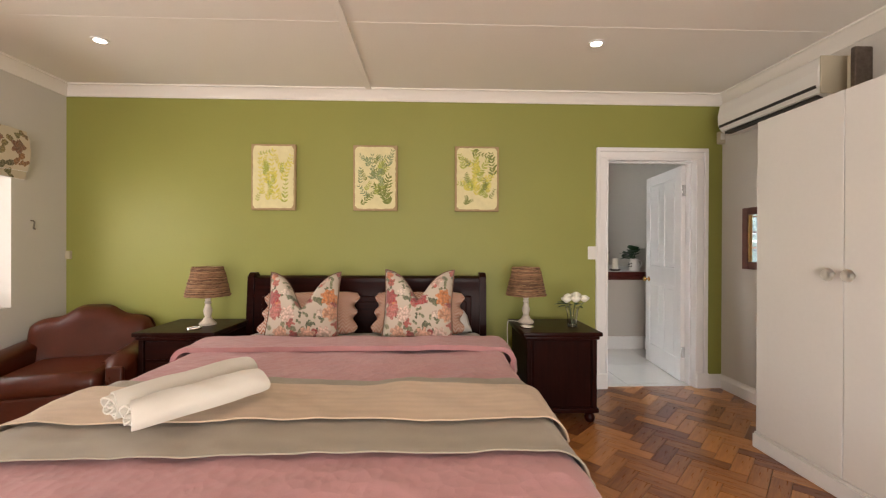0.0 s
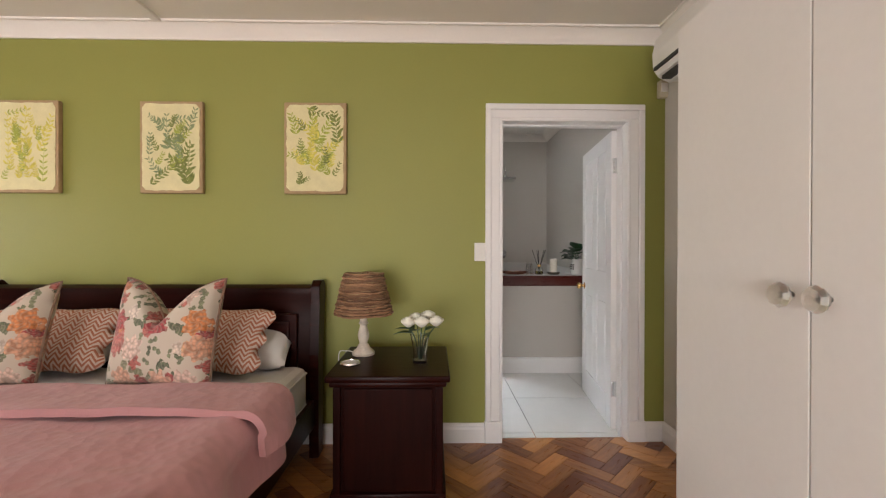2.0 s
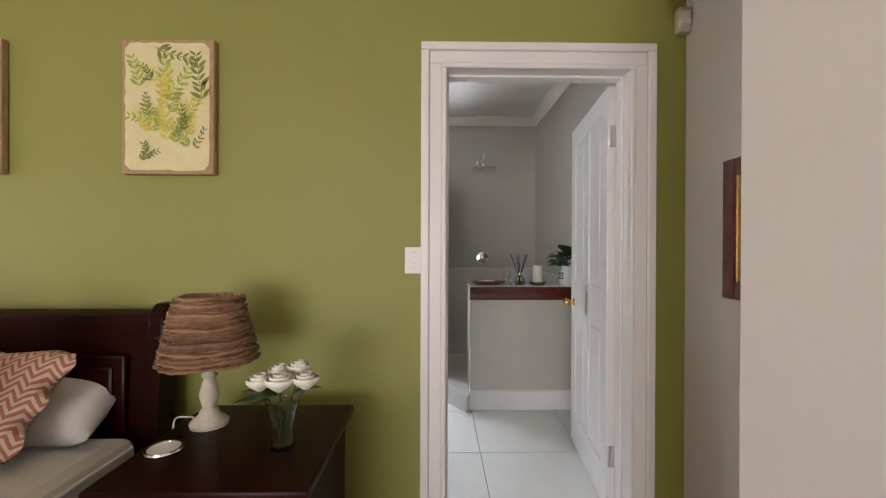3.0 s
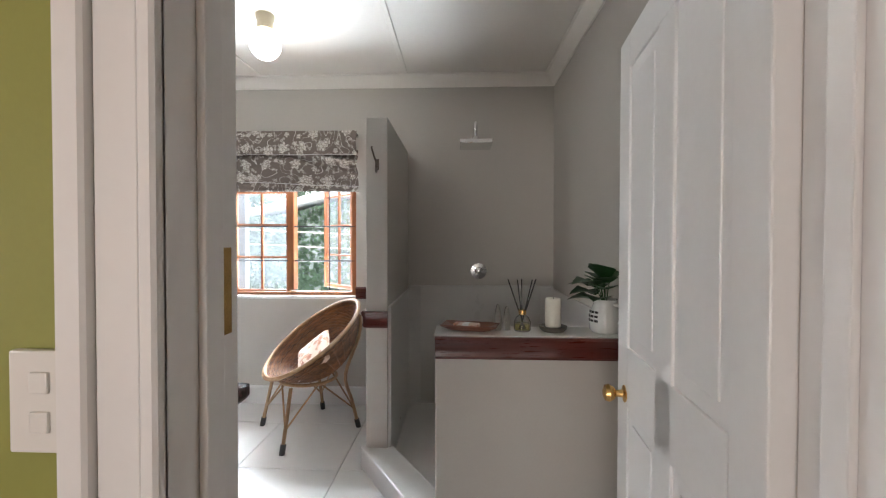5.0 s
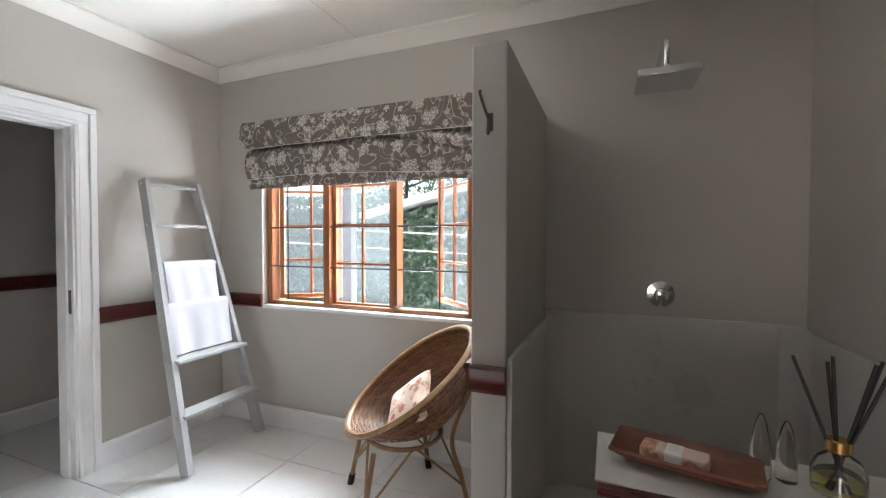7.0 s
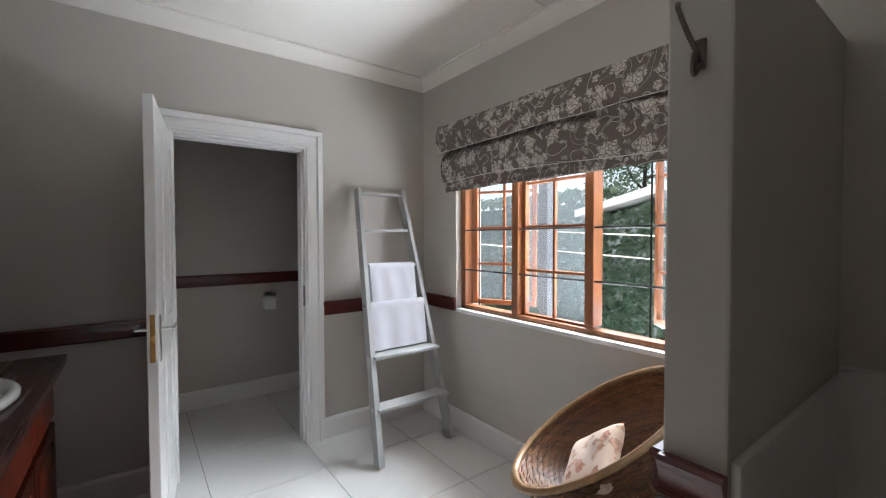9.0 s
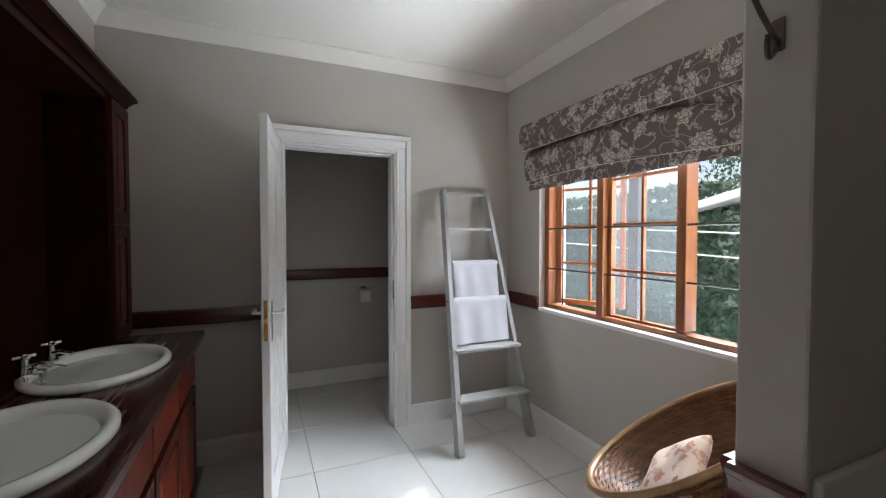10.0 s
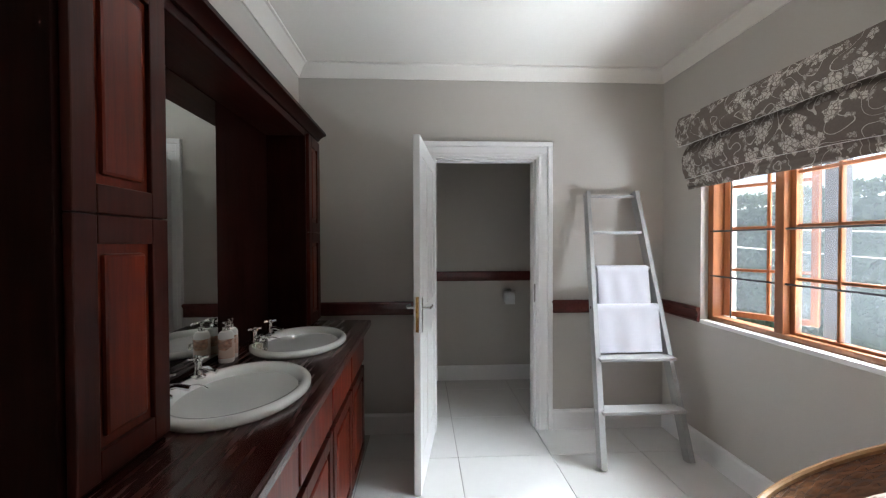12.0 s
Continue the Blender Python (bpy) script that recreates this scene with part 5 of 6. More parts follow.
canvas(0.341, 0.722, 9, [(3, [(-0.05, -0.02, 92, 0.20, 6, 0.05), (-0.1, 0.25, 160, 0.10, 5, 0.04), (0.02, 0.28, 20, 0.14, 6, 0.045), (0.28, 0.18, 75, 0.13, 5, 0.045), (-0.35, -0.08, 80, 0.12, 5, 0.04), (-0.15, -0.30, 140, 0.12, 5, 0.045)]), (1, [(0.30, -0.40, 105, 0.20, 8, 0.075), (0.10, -0.22, 60, 0.16, 7, 0.06), (0.25, -0.40, 85, 0.22, 8, 0.06), (-0.32, -0.40, 40, 0.16, 7, 0.05), (-0.1, 0.06, 20, 0.12, 5, 0.05)]), (2, [(0.05, 0.02, 40, 0.12, 5, 0.04)])], "canvas picture of grey-green fern fronds")
canvas(1.218, 1.601, 12, [(2, [(0.0, 0.05, 100, 0.2, 7, 0.06), (0.0, 0.05, 60, 0.16, 6, 0.06), (-0.05, -0.15, 150, 0.14, 6, 0.05), (0.15, -0.15, 70, 0.12, 6, 0.05), (-0.3, 0.15, 100, 0.12, 5, 0.05)]), (0, [(0.0, -0.25, 95, 0.22, 7, 0.06), (0.1, -0.05, 30, 0.14, 6, 0.05), (-0.3, -0.15, 20, 0.14, 5, 0.05), (0.05, 0.1, 130, 0.16, 6, 0.05)]), (1, [(0.38, 0.06, 105, 0.18, 7, 0.06), (-0.1, 0.42, -20, 0.16, 6, 0.05), (-0.3, -0.38, 20, 0.08, 5, 0.03), (0.30, -0.30, 60, 0.08, 4, 0.03)])], "canvas picture of yellow-green leafy branches")


# fittings
def wall_switch(name, at, turn, label, w=0.075, h=0.115, rockers=((0.0, 0.022), (0.0, -0.022))):
    t = thing(name, label, name.split("_")[-1], at, turn)
    part("plate", boxes((-w / 2, w / 2, -0.011, 0, -h / 2, h / 2), bevel=0.003), PLASTIC, t)
    for x, z in rockers:
        part("rocker", boxes((x - 0.011, x + 0.011, -0.015, -0.010, z - 0.012, z + 0.012), bevel=0.002), PLASTIC, t)


wall_switch("light_switch", (2.437, GY, 1.20), 0, "white double light switch beside the doorway")
t = thing("alarm_sensor", "small beige alarm sensor in the corner", "sensor", (3.585, GY, 2.225))
part("housing", boxes((-0.028, 0.028, -0.045, 0, -0.055, 0.055), bevel=0.01), BEIGE, t)
part("lens", boxes((-0.02, 0.02, -0.048, -0.044, -0.02, 0.035), bevel=0.001), PLASTIC, t)
t = thing("alarm_sensor", "small beige wall box low in the corner", "sensor", (-2.05, GY, 1.17))
part("housing", boxes((-0.02, 0.02, -0.03, 0, -0.035, 0.035), bevel=0.006), BEIGE, t)

t = thing("air_conditioner", "cream wall-mounted air conditioner above the wardrobe", "air conditioner", (BX1, 4.95, 2.19), -90)
L = 0.90
bm = bmesh.new()
prof = [(0, 0.02), (-0.10, 0.0), (-0.165, 0.03), (-0.195, 0.075), (-0.20, 0.16), (-0.18, 0.25), (-0.16, 0.262), (0, 0.262)]
ends = [[bm.verts.new((x, y, z)) for y, z in prof] for x in (0.0, L)]
for k in range(len(prof)):
    j = (k + 1) % len(prof)
    bm.faces.new((ends[0][k], ends[0][j], ends[1][j], ends[1][k]))
bm.faces.new(ends[0])
bm.faces.new(ends[1])
bmesh.ops.bevel(bm, geom=bm.edges[:], offset=0.004, segments=1, affect="EDGES")
part("casing", bm, PLASTIC, t)
part("air_slot", boxes((0.015, L - 0.02, -0.199, -0.185, 0.062, 0.080)), DARK, t, "dark air slot", smooth=None)
part("air_slot", boxes((0.04, L - 0.04, -0.164, -0.10, 0.006, 0.026)), DARK, t, "dark air outlet", smooth=None)
part("louvre", boxes((0.04, L - 0.04, -0.178, -0.150, 0.030, 0.036), bevel=0.001), PLASTIC, t)
part("end_cap", boxes((L, L + 0.012, -0.19, 0, 0.02, 0.255), bevel=0.004), BEIGE, t, "beige end cap")
tagged(part("remote_holder", boxes((3.50, 3.612, 3.905, 3.935, 2.12, 2.44), bevel=0.008), PEWTER), "dark grey box on the wall beside the air conditioner", "wall box")
tagged(part("remote_control", boxes((3.50, 3.56, 3.936, 3.955, 2.20, 2.40), bevel=0.006), BEIGE), "beige remote control clipped beside the air conditioner", "remote")

t = thing("wall_mirror", "small mirror in a distressed red-brown wooden frame", "mirror", (BX1, 4.89, 1.325), -90)
fw, fh, b = 0.36, 0.50, 0.06
part("frame", boxes((0, b, -0.03, -0.001, -fh / 2, fh / 2), (fw - b, fw, -0.03, -0.001, -fh / 2, fh / 2), (b, fw - b, -0.03, -0.001, -fh / 2, -fh / 2 + b), (b, fw - b, -0.03, -0.001, fh / 2 - b, fh / 2), bevel=0.006), FRAMERED, t)
part("inner_frame", boxes((b, b + 0.015, -0.024, -0.008, -fh / 2 + b, fh / 2 - b), (fw - b - 0.015, fw - b, -0.024, -0.008, -fh / 2 + b, fh / 2 - b), bevel=0.002), BRASS, t, "gilt inner edge")
part("glass", boxes((b, fw - b, -0.012, -0.002, -fh / 2 + b, fh / 2 - b)), MIRROR, t, smooth=None)

for x, y in ((-1.167, 4.343), (2.097, 4.252), (-1.16, 1.2), (2.1, 1.2)):
    t = thing("downlight", "lit recessed white ceiling downlight", "ceiling light", (x, y, BH), 0, "bedroom downlights")
    part("ring", lathe([(0.033, -0.001), (0.052, -0.001), (0.050, -0.007), (0.036, -0.010), (0.033, -0.006)], 28), WHITE, t)
    part("bulb", lathe([(0.0, -0.001), (0.033, -0.001), (0.034, -0.010), (0.0, -0.013)], 24), BULB, t, "glowing bulb")

# bedroom blind and hook
def roman_blind(name, label, at, turn, w, folds, mat_, seed, sag=0.0):
    """Raised roman blind: soft tiers hanging over each other. folds: (top, bottom, out) of each tier."""
    t = thing(name, label, "blind", at, turn)
    part("headrail", boxes((-w / 2 + 0.01, w / 2 - 0.01, -folds[0][2] - 0.004, -0.001, folds[0][0] - 0.03, folds[0][0] - 0.004), bevel=0.003), mat_, t)
    for i, (z1, z0, out) in enumerate(folds):
        def fn(u, v, z1=z1, z0=z0, out=out, i=i):
            x = (u - 0.5) * w
            dip = sag * 0.022 * math.sin(math.pi * u * 1.3 + 0.4) if i == 1 else 0
            belly = math.sin(math.pi * v * 0.92) * (0.03 if i < len(folds) - 1 else 0.01)
            crease = 0.012 * noise.noise((u * 5, v * 3 + i * 4, seed)) + 0.007 * noise.noise((u * 14, v * 6, seed + i))
            if sag and i == 1 and u > 0.6:
                # a fold of the cloth runs slantwise across the second tier
                q = (v - 1.5 * (u - 0.62)) / 0.11
                crease += sag * min(1, (u - 0.6) * 8) * (0.040 * math.exp(-(q + 0.9) ** 2) - 0.030 * math.exp(-(q - 0.7) ** 2))
            if sag and i == 1 and u < 0.3:
                crease -= sag * 0.03 * (0.3 - u) / 0.3 * math.exp(-(v / 0.25) ** 2)
            return (x, -out - belly - crease, z1 + (z0 - z1) * v + (0.010 * noise.noise((u * 4.5, i * 3.0, seed)) + dip) * (v if i else v * 0.8))
        edge = [Vector(fn(k / 40, 1.0)) + Vector((0, 0, -0.001)) for k in range(41)]
        fold = part("fold", sheet(fn, 72, 16, 0.004), mat_, t, smooth=80)
        if i < 2:
            part("piping", tube(edge, 0.0035, 6), LINEN, fold, "pale piped hem")
    return t


roman_blind("bedroom_blind", "cream leaf-print roman blind drawn up over the bedroom window", (BX0, 3.84, 0), 90, 1.84, [(2.10, 1.80, 0.05), (1.86, 1.745, 0.035)], LEAFPRINT, 4.0)
bm = tube(curve([(0, -0.002, 0.03), (0, -0.028, 0.02), (0, -0.022, -0.03), (0, -0.035, -0.035)], 5), 0.005, 8)
ob = tagged(part("curtain_hook", bm, PEWTER), "small dark metal cord hook on the wall", "hook")
ob.matrix_world = pose(BX0, 4.85, 1.41, 0, 0, 90)


# ---- bathroom things ----
roman_blind("bath_blind", "taupe roman blind with pale blossom print, drawn up unevenly", (1.155, AY1, 0), 0, 1.81, [(2.285, 2.095, 0.098), (2.135, 1.865, 0.045), (1.90, 1.80, 0.028)], BLIND, 7.0, sag=1.0)

t = thing("ceiling_globe", "lit opal glass globe light on a cream collar", "ceiling light", (1.72, 7.20, AH))
part("collar", lathe([(0.055, 0), (0.055, -0.02), (0.045, -0.05), (0.05, -0.09)], 24), BEIGE, t, "cream metal collar")
part("globe", lathe([(0.0005, -0.265)] + [(0.092 * math.sin(a), -0.175 - 0.092 * math.cos(a)) for a in np.linspace(0.15, 2.6, 14)], 28), GLOBE, t, "glowing opal globe")


def beam(bm, a, b, wy, wd, bevel=0.004):
    """A plank from a to b; wy is its width along y, wd its depth across."""
    a, b = Vector(a), Vector(b)
    d = (b - a).normalized()
    s = Vector((0, 1, 0))
    s = (s - d * s.dot(d)).normalized()
    n = d.cross(s)
    m = Matrix.Identity(4)
    for c, v in enumerate((s, n, d)):
        m[0][c], m[1][c], m[2][c] = v
    m.translation = a
    return box(bm, -wy / 2, wy / 2, -wd / 2, wd / 2, 0, (b - a).length, bevel=bevel, segs=1, m=m)


lad = thing("towel_ladder", "pale grey painted wooden ladder leaning on the wall", "ladder", (0, 0, 0))
FL, FR, TL, TR = Vector((0.49, 7.43, 0.012)), Vector((0.44, 8.03, 0.012)), Vector((-0.052, 7.545, 1.815)), Vector((-0.052, 7.915, 1.815))
part("side_rail", beam(bmesh.new(), FL, TL, 0.032, 0.072), LADDER, lad)
part("side_rail", beam(bmesh.new(), FR, TR, 0.032, 0.072), LADDER, lad)
def on(f, z):
    a, b = (FL, TL) if f == 0 else (FR, TR)
    return a + (b - a) * ((z - a.z) / (b.z - a.z))
for z, deep in ((1.785, 0.03), (1.51, 0.03), (1.25, 0.03), (0.985, 0.03), (0.66, 0.15), (0.34, 0.12)):
    a, b = on(0, z), on(1, z)
    part("rung" if deep < 0.1 else "step", boxes((a.x - deep / 2, a.x + deep / 2, a.y, b.y, z - 0.011, z + 0.011), bevel=0.004), LADDER, lad)
bm = bmesh.new()
for z in (1.785, 1.51, 1.25, 0.985, 0.66, 0.34):
    p = on(0, z)
    tube([(p.x, p.y - 0.020, z), (p.x, p.y - 0.014, z)], 0.009, 10, bm)
part("bolts", bm, CHROME, lad)


def hung_towel(z, drop_f, drop_b, inset, label):
    a, b = on(0, z), on(1, z)
    t = thing("hanging_towel", label, "towel", (a.x, (a.y + b.y) / 2, z), 0, "towels on the ladder")
    w = b.y - a.y - inset
    tot = drop_f + drop_b + 0.07

    def fn(u, v):
        y = (u - 0.5) * w
        s = v * tot
        rip = 0.006 * math.sin(u * 17) + 0.012 * noise.noise((u * 4, v * 3, z * 5))
        if s < drop_b:
            return (-0.026 - 0.2 * (drop_b - s) * 0.1, y, -(drop_b - s) + 0.004)
        if s < drop_b + 0.07:
            q = (s - drop_b) / 0.07 * math.pi
            return (-0.026 * math.cos(q), y, 0.004 + 0.020 * math.sin(q))
        q = s - drop_b - 0.07
        return (0.026 + 0.16 * q + rip * min(1, q * 8), y * (1 + 0.03 * q), -q)
    part("towel_cloth", sheet(fn, 30, 36, -0.008), WTOWEL, t, smooth=80)


hung_towel(1.25, 0.27, 0.36, 0.07, "white towel folded over a ladder rung")
hung_towel(0.985, 0.30, 0.24, 0.035, "wide white towel folded over a lower ladder rung")


# cane bowl chair
def cane_chair():
    t = thing("rattan_chair", "woven rattan bowl chair on cane legs with rubber feet", "chair", (1.785, 7.72, 0), 225)
    # local x points to the front
    F, B, hw = Vector((0.295, 0, 0.435)), Vector((-0.38, 0, 0.905)), 0.305
    C, a = (F + B) / 2, (F - B) / 2
    b = Vector((0, hw, 0))
    n = a.cross(b).normalized()
    n = -n if n.z > 0 else n

    def P(r, th):
        c, s = math.cos(th), math.sin(th)
        q = C + (a * c + b * s) * r + n * 0.30 * (1 - r ** 2.3)
        return q
    for k in range(50):
        r = 0.06 + 0.93 * k / 49
        seg = 90
        ring = [P(r, 2 * math.pi * i / seg) + n * 0.0055 * math.sin(i * 30 * 2 * math.pi / seg + k * math.pi) for i in range(seg + 1)]
        part("woven_strand", tube(ring, 0.0062, 4), RATTAN, t, smooth=70)
    part("shell_lining", sheet(lambda u, v: P(0.03 + 0.96 * v, 2 * math.pi * u) + n * 0.003, 48, 12, 0.001), RATTAN, t, smooth=80)
    for k in range(30):
        th = 2 * math.pi * (k + 0.25) / 30
        part("stake", tube([P(0.05 + 0.95 * j / 9, th) + n * 0.006 for j in range(10)], 0.004, 5), RATTAN, t)
    for dr, rr in ((1.0, 0.014), (1.03, 0.009)):
        part("rim", tube([P(1, 2 * math.pi * i / 60) * 1 + (a * math.cos(2 * math.pi * i / 60) + b * math.sin(2 * math.pi * i / 60)) * (dr - 1) - n * 0.006 for i in range(61)], rr, 8), CANE, t, "honey cane rim")
    ring = [Vector((0.20 * math.cos(x), 0.21 * math.sin(x), 0.385)) for x in np.linspace(0, 2 * math.pi, 33)]
    part("seat_ring", tube(ring, 0.012, 8), CANE, t)
    feet = [(0.30, 0.26), (0.24, -0.27), (-0.24, -0.25), (-0.28, 0.24)]
    for k, (x, y) in enumerate(feet):
        top = Vector((x * 0.72, y * 0.78, 0.40 + (0.0 if x > 0 else 0.0)))
        foot = Vector((x, y, 0.0))
        th = math.atan2(y, x * 1.2)
        up = [P(0.72, th) + n * 0.035, P(0.97, th) + n * 0.025] if x < 0 else []
        path = curve([foot + Vector((0, 0, 0.004)), foot.lerp(top, 0.5), top] + up, 5)
        leg = part("leg", tube(path, 0.013, 8), CANE, t, "jointed cane leg")
        d = (top - foot).normalized()
        part("rubber_foot", tube([foot, foot + d * 0.065], 0.0185, 12), DARK, leg, "black rubber foot")
        nx, ny = feet[(k + 1) % 4]
        mid = Vector(((x * 0.72 + nx * 0.72) / 2, (y * 0.78 + ny * 0.78) / 2, 0.385))
        for (fx, fy) in ((x, y), (nx, ny)):
            part("brace", tube([Vector((fx, fy, 0)).lerp(Vector((fx * 0.72, fy * 0.78, 0.40)), 0.36), mid], 0.0065, 6), CANE, t)


cane_chair()
pillow("chair_cushion", "small peach print cushion lying in the rattan chair", (1.735, 7.66, 0.47), 0.30, 0.30, 0.09, PEACHPRINT, lean=52, turn=-45, category="cushion", spin=38)

# shower fittings
t = thing("rain_shower", "square chrome rain shower head on a wall arm", "shower", (3.01, AY1, 2.19))
part("arm", tube(curve([(0, 0, 0.03), (0, -0.20, 0.04), (0, -0.50, 0.03), (0, -0.57, 0.0), (0, -0.575, -0.08)], 6), 0.011, 12), CHROME, t)
part("flange", lathe([(0.03, 0), (0.03, 0.008), (0.014, 0.014)], 20), CHROME, t, at=pose(0, 0, 0.03, 90, 0, 0))
part("swivel", lathe([(0.012, 0), (0.022, -0.012), (0.022, -0.03), (0.012, -0.04)], 16, (0, -0.575, -0.08)), CHROME, t)
part("rose_plate", boxes((-0.11, 0.11, -0.685, -0.465, -0.150, -0.122), bevel=0.004), CHROME, t)
t = thing("shower_mixer", "round chrome shower mixer on the wall", "shower mixer", (3.06, AY1, 1.138), 0)
part("plate", lathe([(0.0, 0), (0.068, 0), (0.066, 0.008), (0.03, 0.012)], 32), CHROME, t, at=pose(0, 0, 0, 90, 0, 0))
part("lever", lathe([(0.03, 0.012), (0.034, 0.02), (0.032, 0.05), (0.01, 0.055)], 24), CHROME, t, at=pose(0, 0, 0, 90, 0, 0))
part("lever_arm", tube([(0, -0.04, 0), (-0.01, -0.05, -0.06)], 0.008, 8), CHROME, t)
t = thing("robe_hook", "dark antique metal double hook on the shower pier", "hook", (2.405, PY0, 1.84))
part("hook_plate", boxes((-0.012, 0.012, -0.005, 0, -0.03, 0.035), bevel=0.003), PEWTER, t)
part("upper_hook", tube(curve([(0, -0.004, -0.01), (0.004, -0.03, 0.0), (-0.01, -0.045, 0.045), (-0.022, -0.055, 0.09), (-0.018, -0.065, 0.095)], 5), 0.0055, 8), PEWTER, t)
part("lower_hook", tube(curve([(0, -0.004, -0.02), (0.0, -0.03, -0.045), (0.006, -0.048, -0.03), (0.010, -0.052, -0.01)], 5), 0.006, 8), PEWTER, t)

# on the low shower wall
ZP = 0.956
t = thing("wooden_tray", "reddish wooden tray on the shower ledge", "tray", (2.95, 6.69, ZP), -12)
def dish(u, v):
    x, y = (u - 0.5) * 2, (v - 0.5) * 2
    e = max(abs(x) ** 3, abs(y) ** 3)
    return (x * 0.13, y * 0.062, 0.006 + 0.028 * e)
part("dish", sheet(dish, 20, 14, 0.006), timber("tray_wood", (0.10, 0.03, 0.014), (0.24, 0.09, 0.045), 0.4), t, smooth=70)
t = thing("soap_bar", "wrapped floral soap bar on the wooden tray", "soap", (2.935, 6.69, ZP + 0.007), -16)
part("bar", boxes((-0.062, 0.062, -0.026, 0.026, 0, 0.030), bevel=0.007), PEACHPRINT, t)
part("band", boxes((-0.02, 0.02, -0.0268, 0.0268, -0.0, 0.0308), bevel=0.007), PAPER, t)
for x, y, h in ((3.085, 6.71, 0.125), (3.128, 6.715, 0.115)):
    t = thing("soap_flask", "slender clear glass flask on the shower ledge", "bottle", (x, y, ZP), 0, "glass flasks")
    part("flask", lathe([(0.016, 0), (0.018, 0.004), (0.017, h * 0.5), (0.010, h * 0.85), (0.004, h), (0.002, h)], 16), SOAP, t)
t = thing("reed_diffuser", "glass reed diffuser with dark sticks", "diffuser", (3.20, 6.70, ZP))
part("bottle", lathe([(0.034, 0), (0.040, 0.006), (0.040, 0.045), (0.030, 0.065), (0.016, 0.076), (0.016, 0.10), (0.013, 0.10), (0.013, 0.078), (0.027, 0.062), (0.036, 0.044), (0.036, 0.008), (0.0, 0.005)], 24), GLASS, t, smooth=50)
part("liquid", lathe([(0.0, 0.0055), (0.0355, 0.0085), (0.0355, 0.036), (0.0, 0.036)], 24), AMBER, t, "yellow-green oil")
part("collar", lathe([(0.0165, 0.078), (0.019, 0.080), (0.019, 0.099), (0.0165, 0.101)], 20), BRASS, t, "brass collar")
for x, y in ((-0.075, 0.01), (-0.03, -0.02), (0.0, 0.03), (0.05, -0.01), (0.075, 0.02), (0.062, -0.03)):
    part("reed", tube([(-x * 0.15, -y * 0.15, 0.012), (x * 0.9, y, 0.245)], 0.0030, 6), DARK, t)
t = thing("candle", "thick cream pillar candle", "candle", (3.345, 6.70, ZP + 0.022))
part("wax", lathe([(0.0, 0), (0.036, 0), (0.037, 0.004), (0.036, 0.128), (0.032, 0.135), (0.024, 0.131), (0.0, 0.124)], 28), WAX, t)
part("wick", tube([(0, 0, 0.124), (0.002, 0, 0.138)], 0.0015, 6), DARK, t)
t = thing("candle_dish", "dark grey stone candle dish on the shower ledge", "dish", (3.345, 6.70, ZP))
part("saucer", lathe([(0.0, 0), (0.05, 0), (0.064, 0.014), (0.066, 0.026), (0.060, 0.026), (0.052, 0.020), (0.0, 0.020)], 28), plain("dark_stone", (0.10, 0.09, 0.07), 0.5, vary=0.2), t)
t = thing("plant_jug", "white ceramic jug with bold lettering bars and green leaves", "potted plant", (3.588, 6.695, ZP), -60)
part("jug", lathe([(0.0, 0), (0.060, 0), (0.070, 0.01), (0.074, 0.05), (0.068, 0.10), (0.052, 0.135), (0.055, 0.155), (0.049, 0.155), (0.046, 0.135), (0.060, 0.10), (0.0, 0.09)], 28), CERAMIC, t)
part("jug_handle", tube(curve([(0.052, 0, 0.135), (0.095, 0, 0.125), (0.098, 0, 0.08), (0.071, 0, 0.05)], 6), 0.008, 8), CERAMIC, t)
bm = bmesh.new()
for k, z in enumerate((0.098, 0.078, 0.058)):
    for a0, a1 in ((-2.2, -1.95), (-1.88, -1.62), (-1.55, -1.30)):
        rr = 0.0755 - (0.004 if k == 0 else 0)
        def bar(u, v, a0=a0, a1=a1, z=z, rr=rr):
            q = a0 + (a1 - a0) * u
            return (rr * math.cos(q), rr * math.sin(q), z + 0.011 * (v - 0.5))
        sheet(bar, 4, 1, 0.0008, bm)
part("printed_bars", bm, DARK, t, "dark printed bars")
rng = random.Random(11)
for x, y, z, L, w in ((-0.10, -0.06, 0.10, 0.15, 0.12), (-0.02, -0.11, 0.12, 0.16, 0.13), (0.06, -0.08, 0.09, 0.13, 0.11), (-0.07, 0.05, 0.15, 0.15, 0.12), (0.03, 0.06, 0.16, 0.13, 0.11), (-0.13, -0.01, 0.03, 0.13, 0.10), (0.0, -0.03, 0.17, 0.14, 0.12), (0.05, -0.12, 0.02, 0.12, 0.10), (-0.10, -0.10, 0.0, 0.13, 0.12), (-0.05, -0.12, 0.05, 0.14, 0.13), (-0.12, 0.04, 0.08, 0.13, 0.12), (0.02, -0.06, 0.13, 0.13, 0.12)):
    end = Vector((x * 0.45, y * 0.45, 0.15 + z * 0.62))
    lf = bmesh.new()
    tube(curve([(0, 0, 0.10), (x * 0.25, y * 0.25, 0.16 + z * 0.4), end], 5), 0.0022, 6, lf)
    leaf_mesh(lf, end, (x, y, 0.05), L * 0.78, w * 1.25, 0.40, lobed=True, n=12)
    part("leaf", lf, LEAF, t, smooth=80)

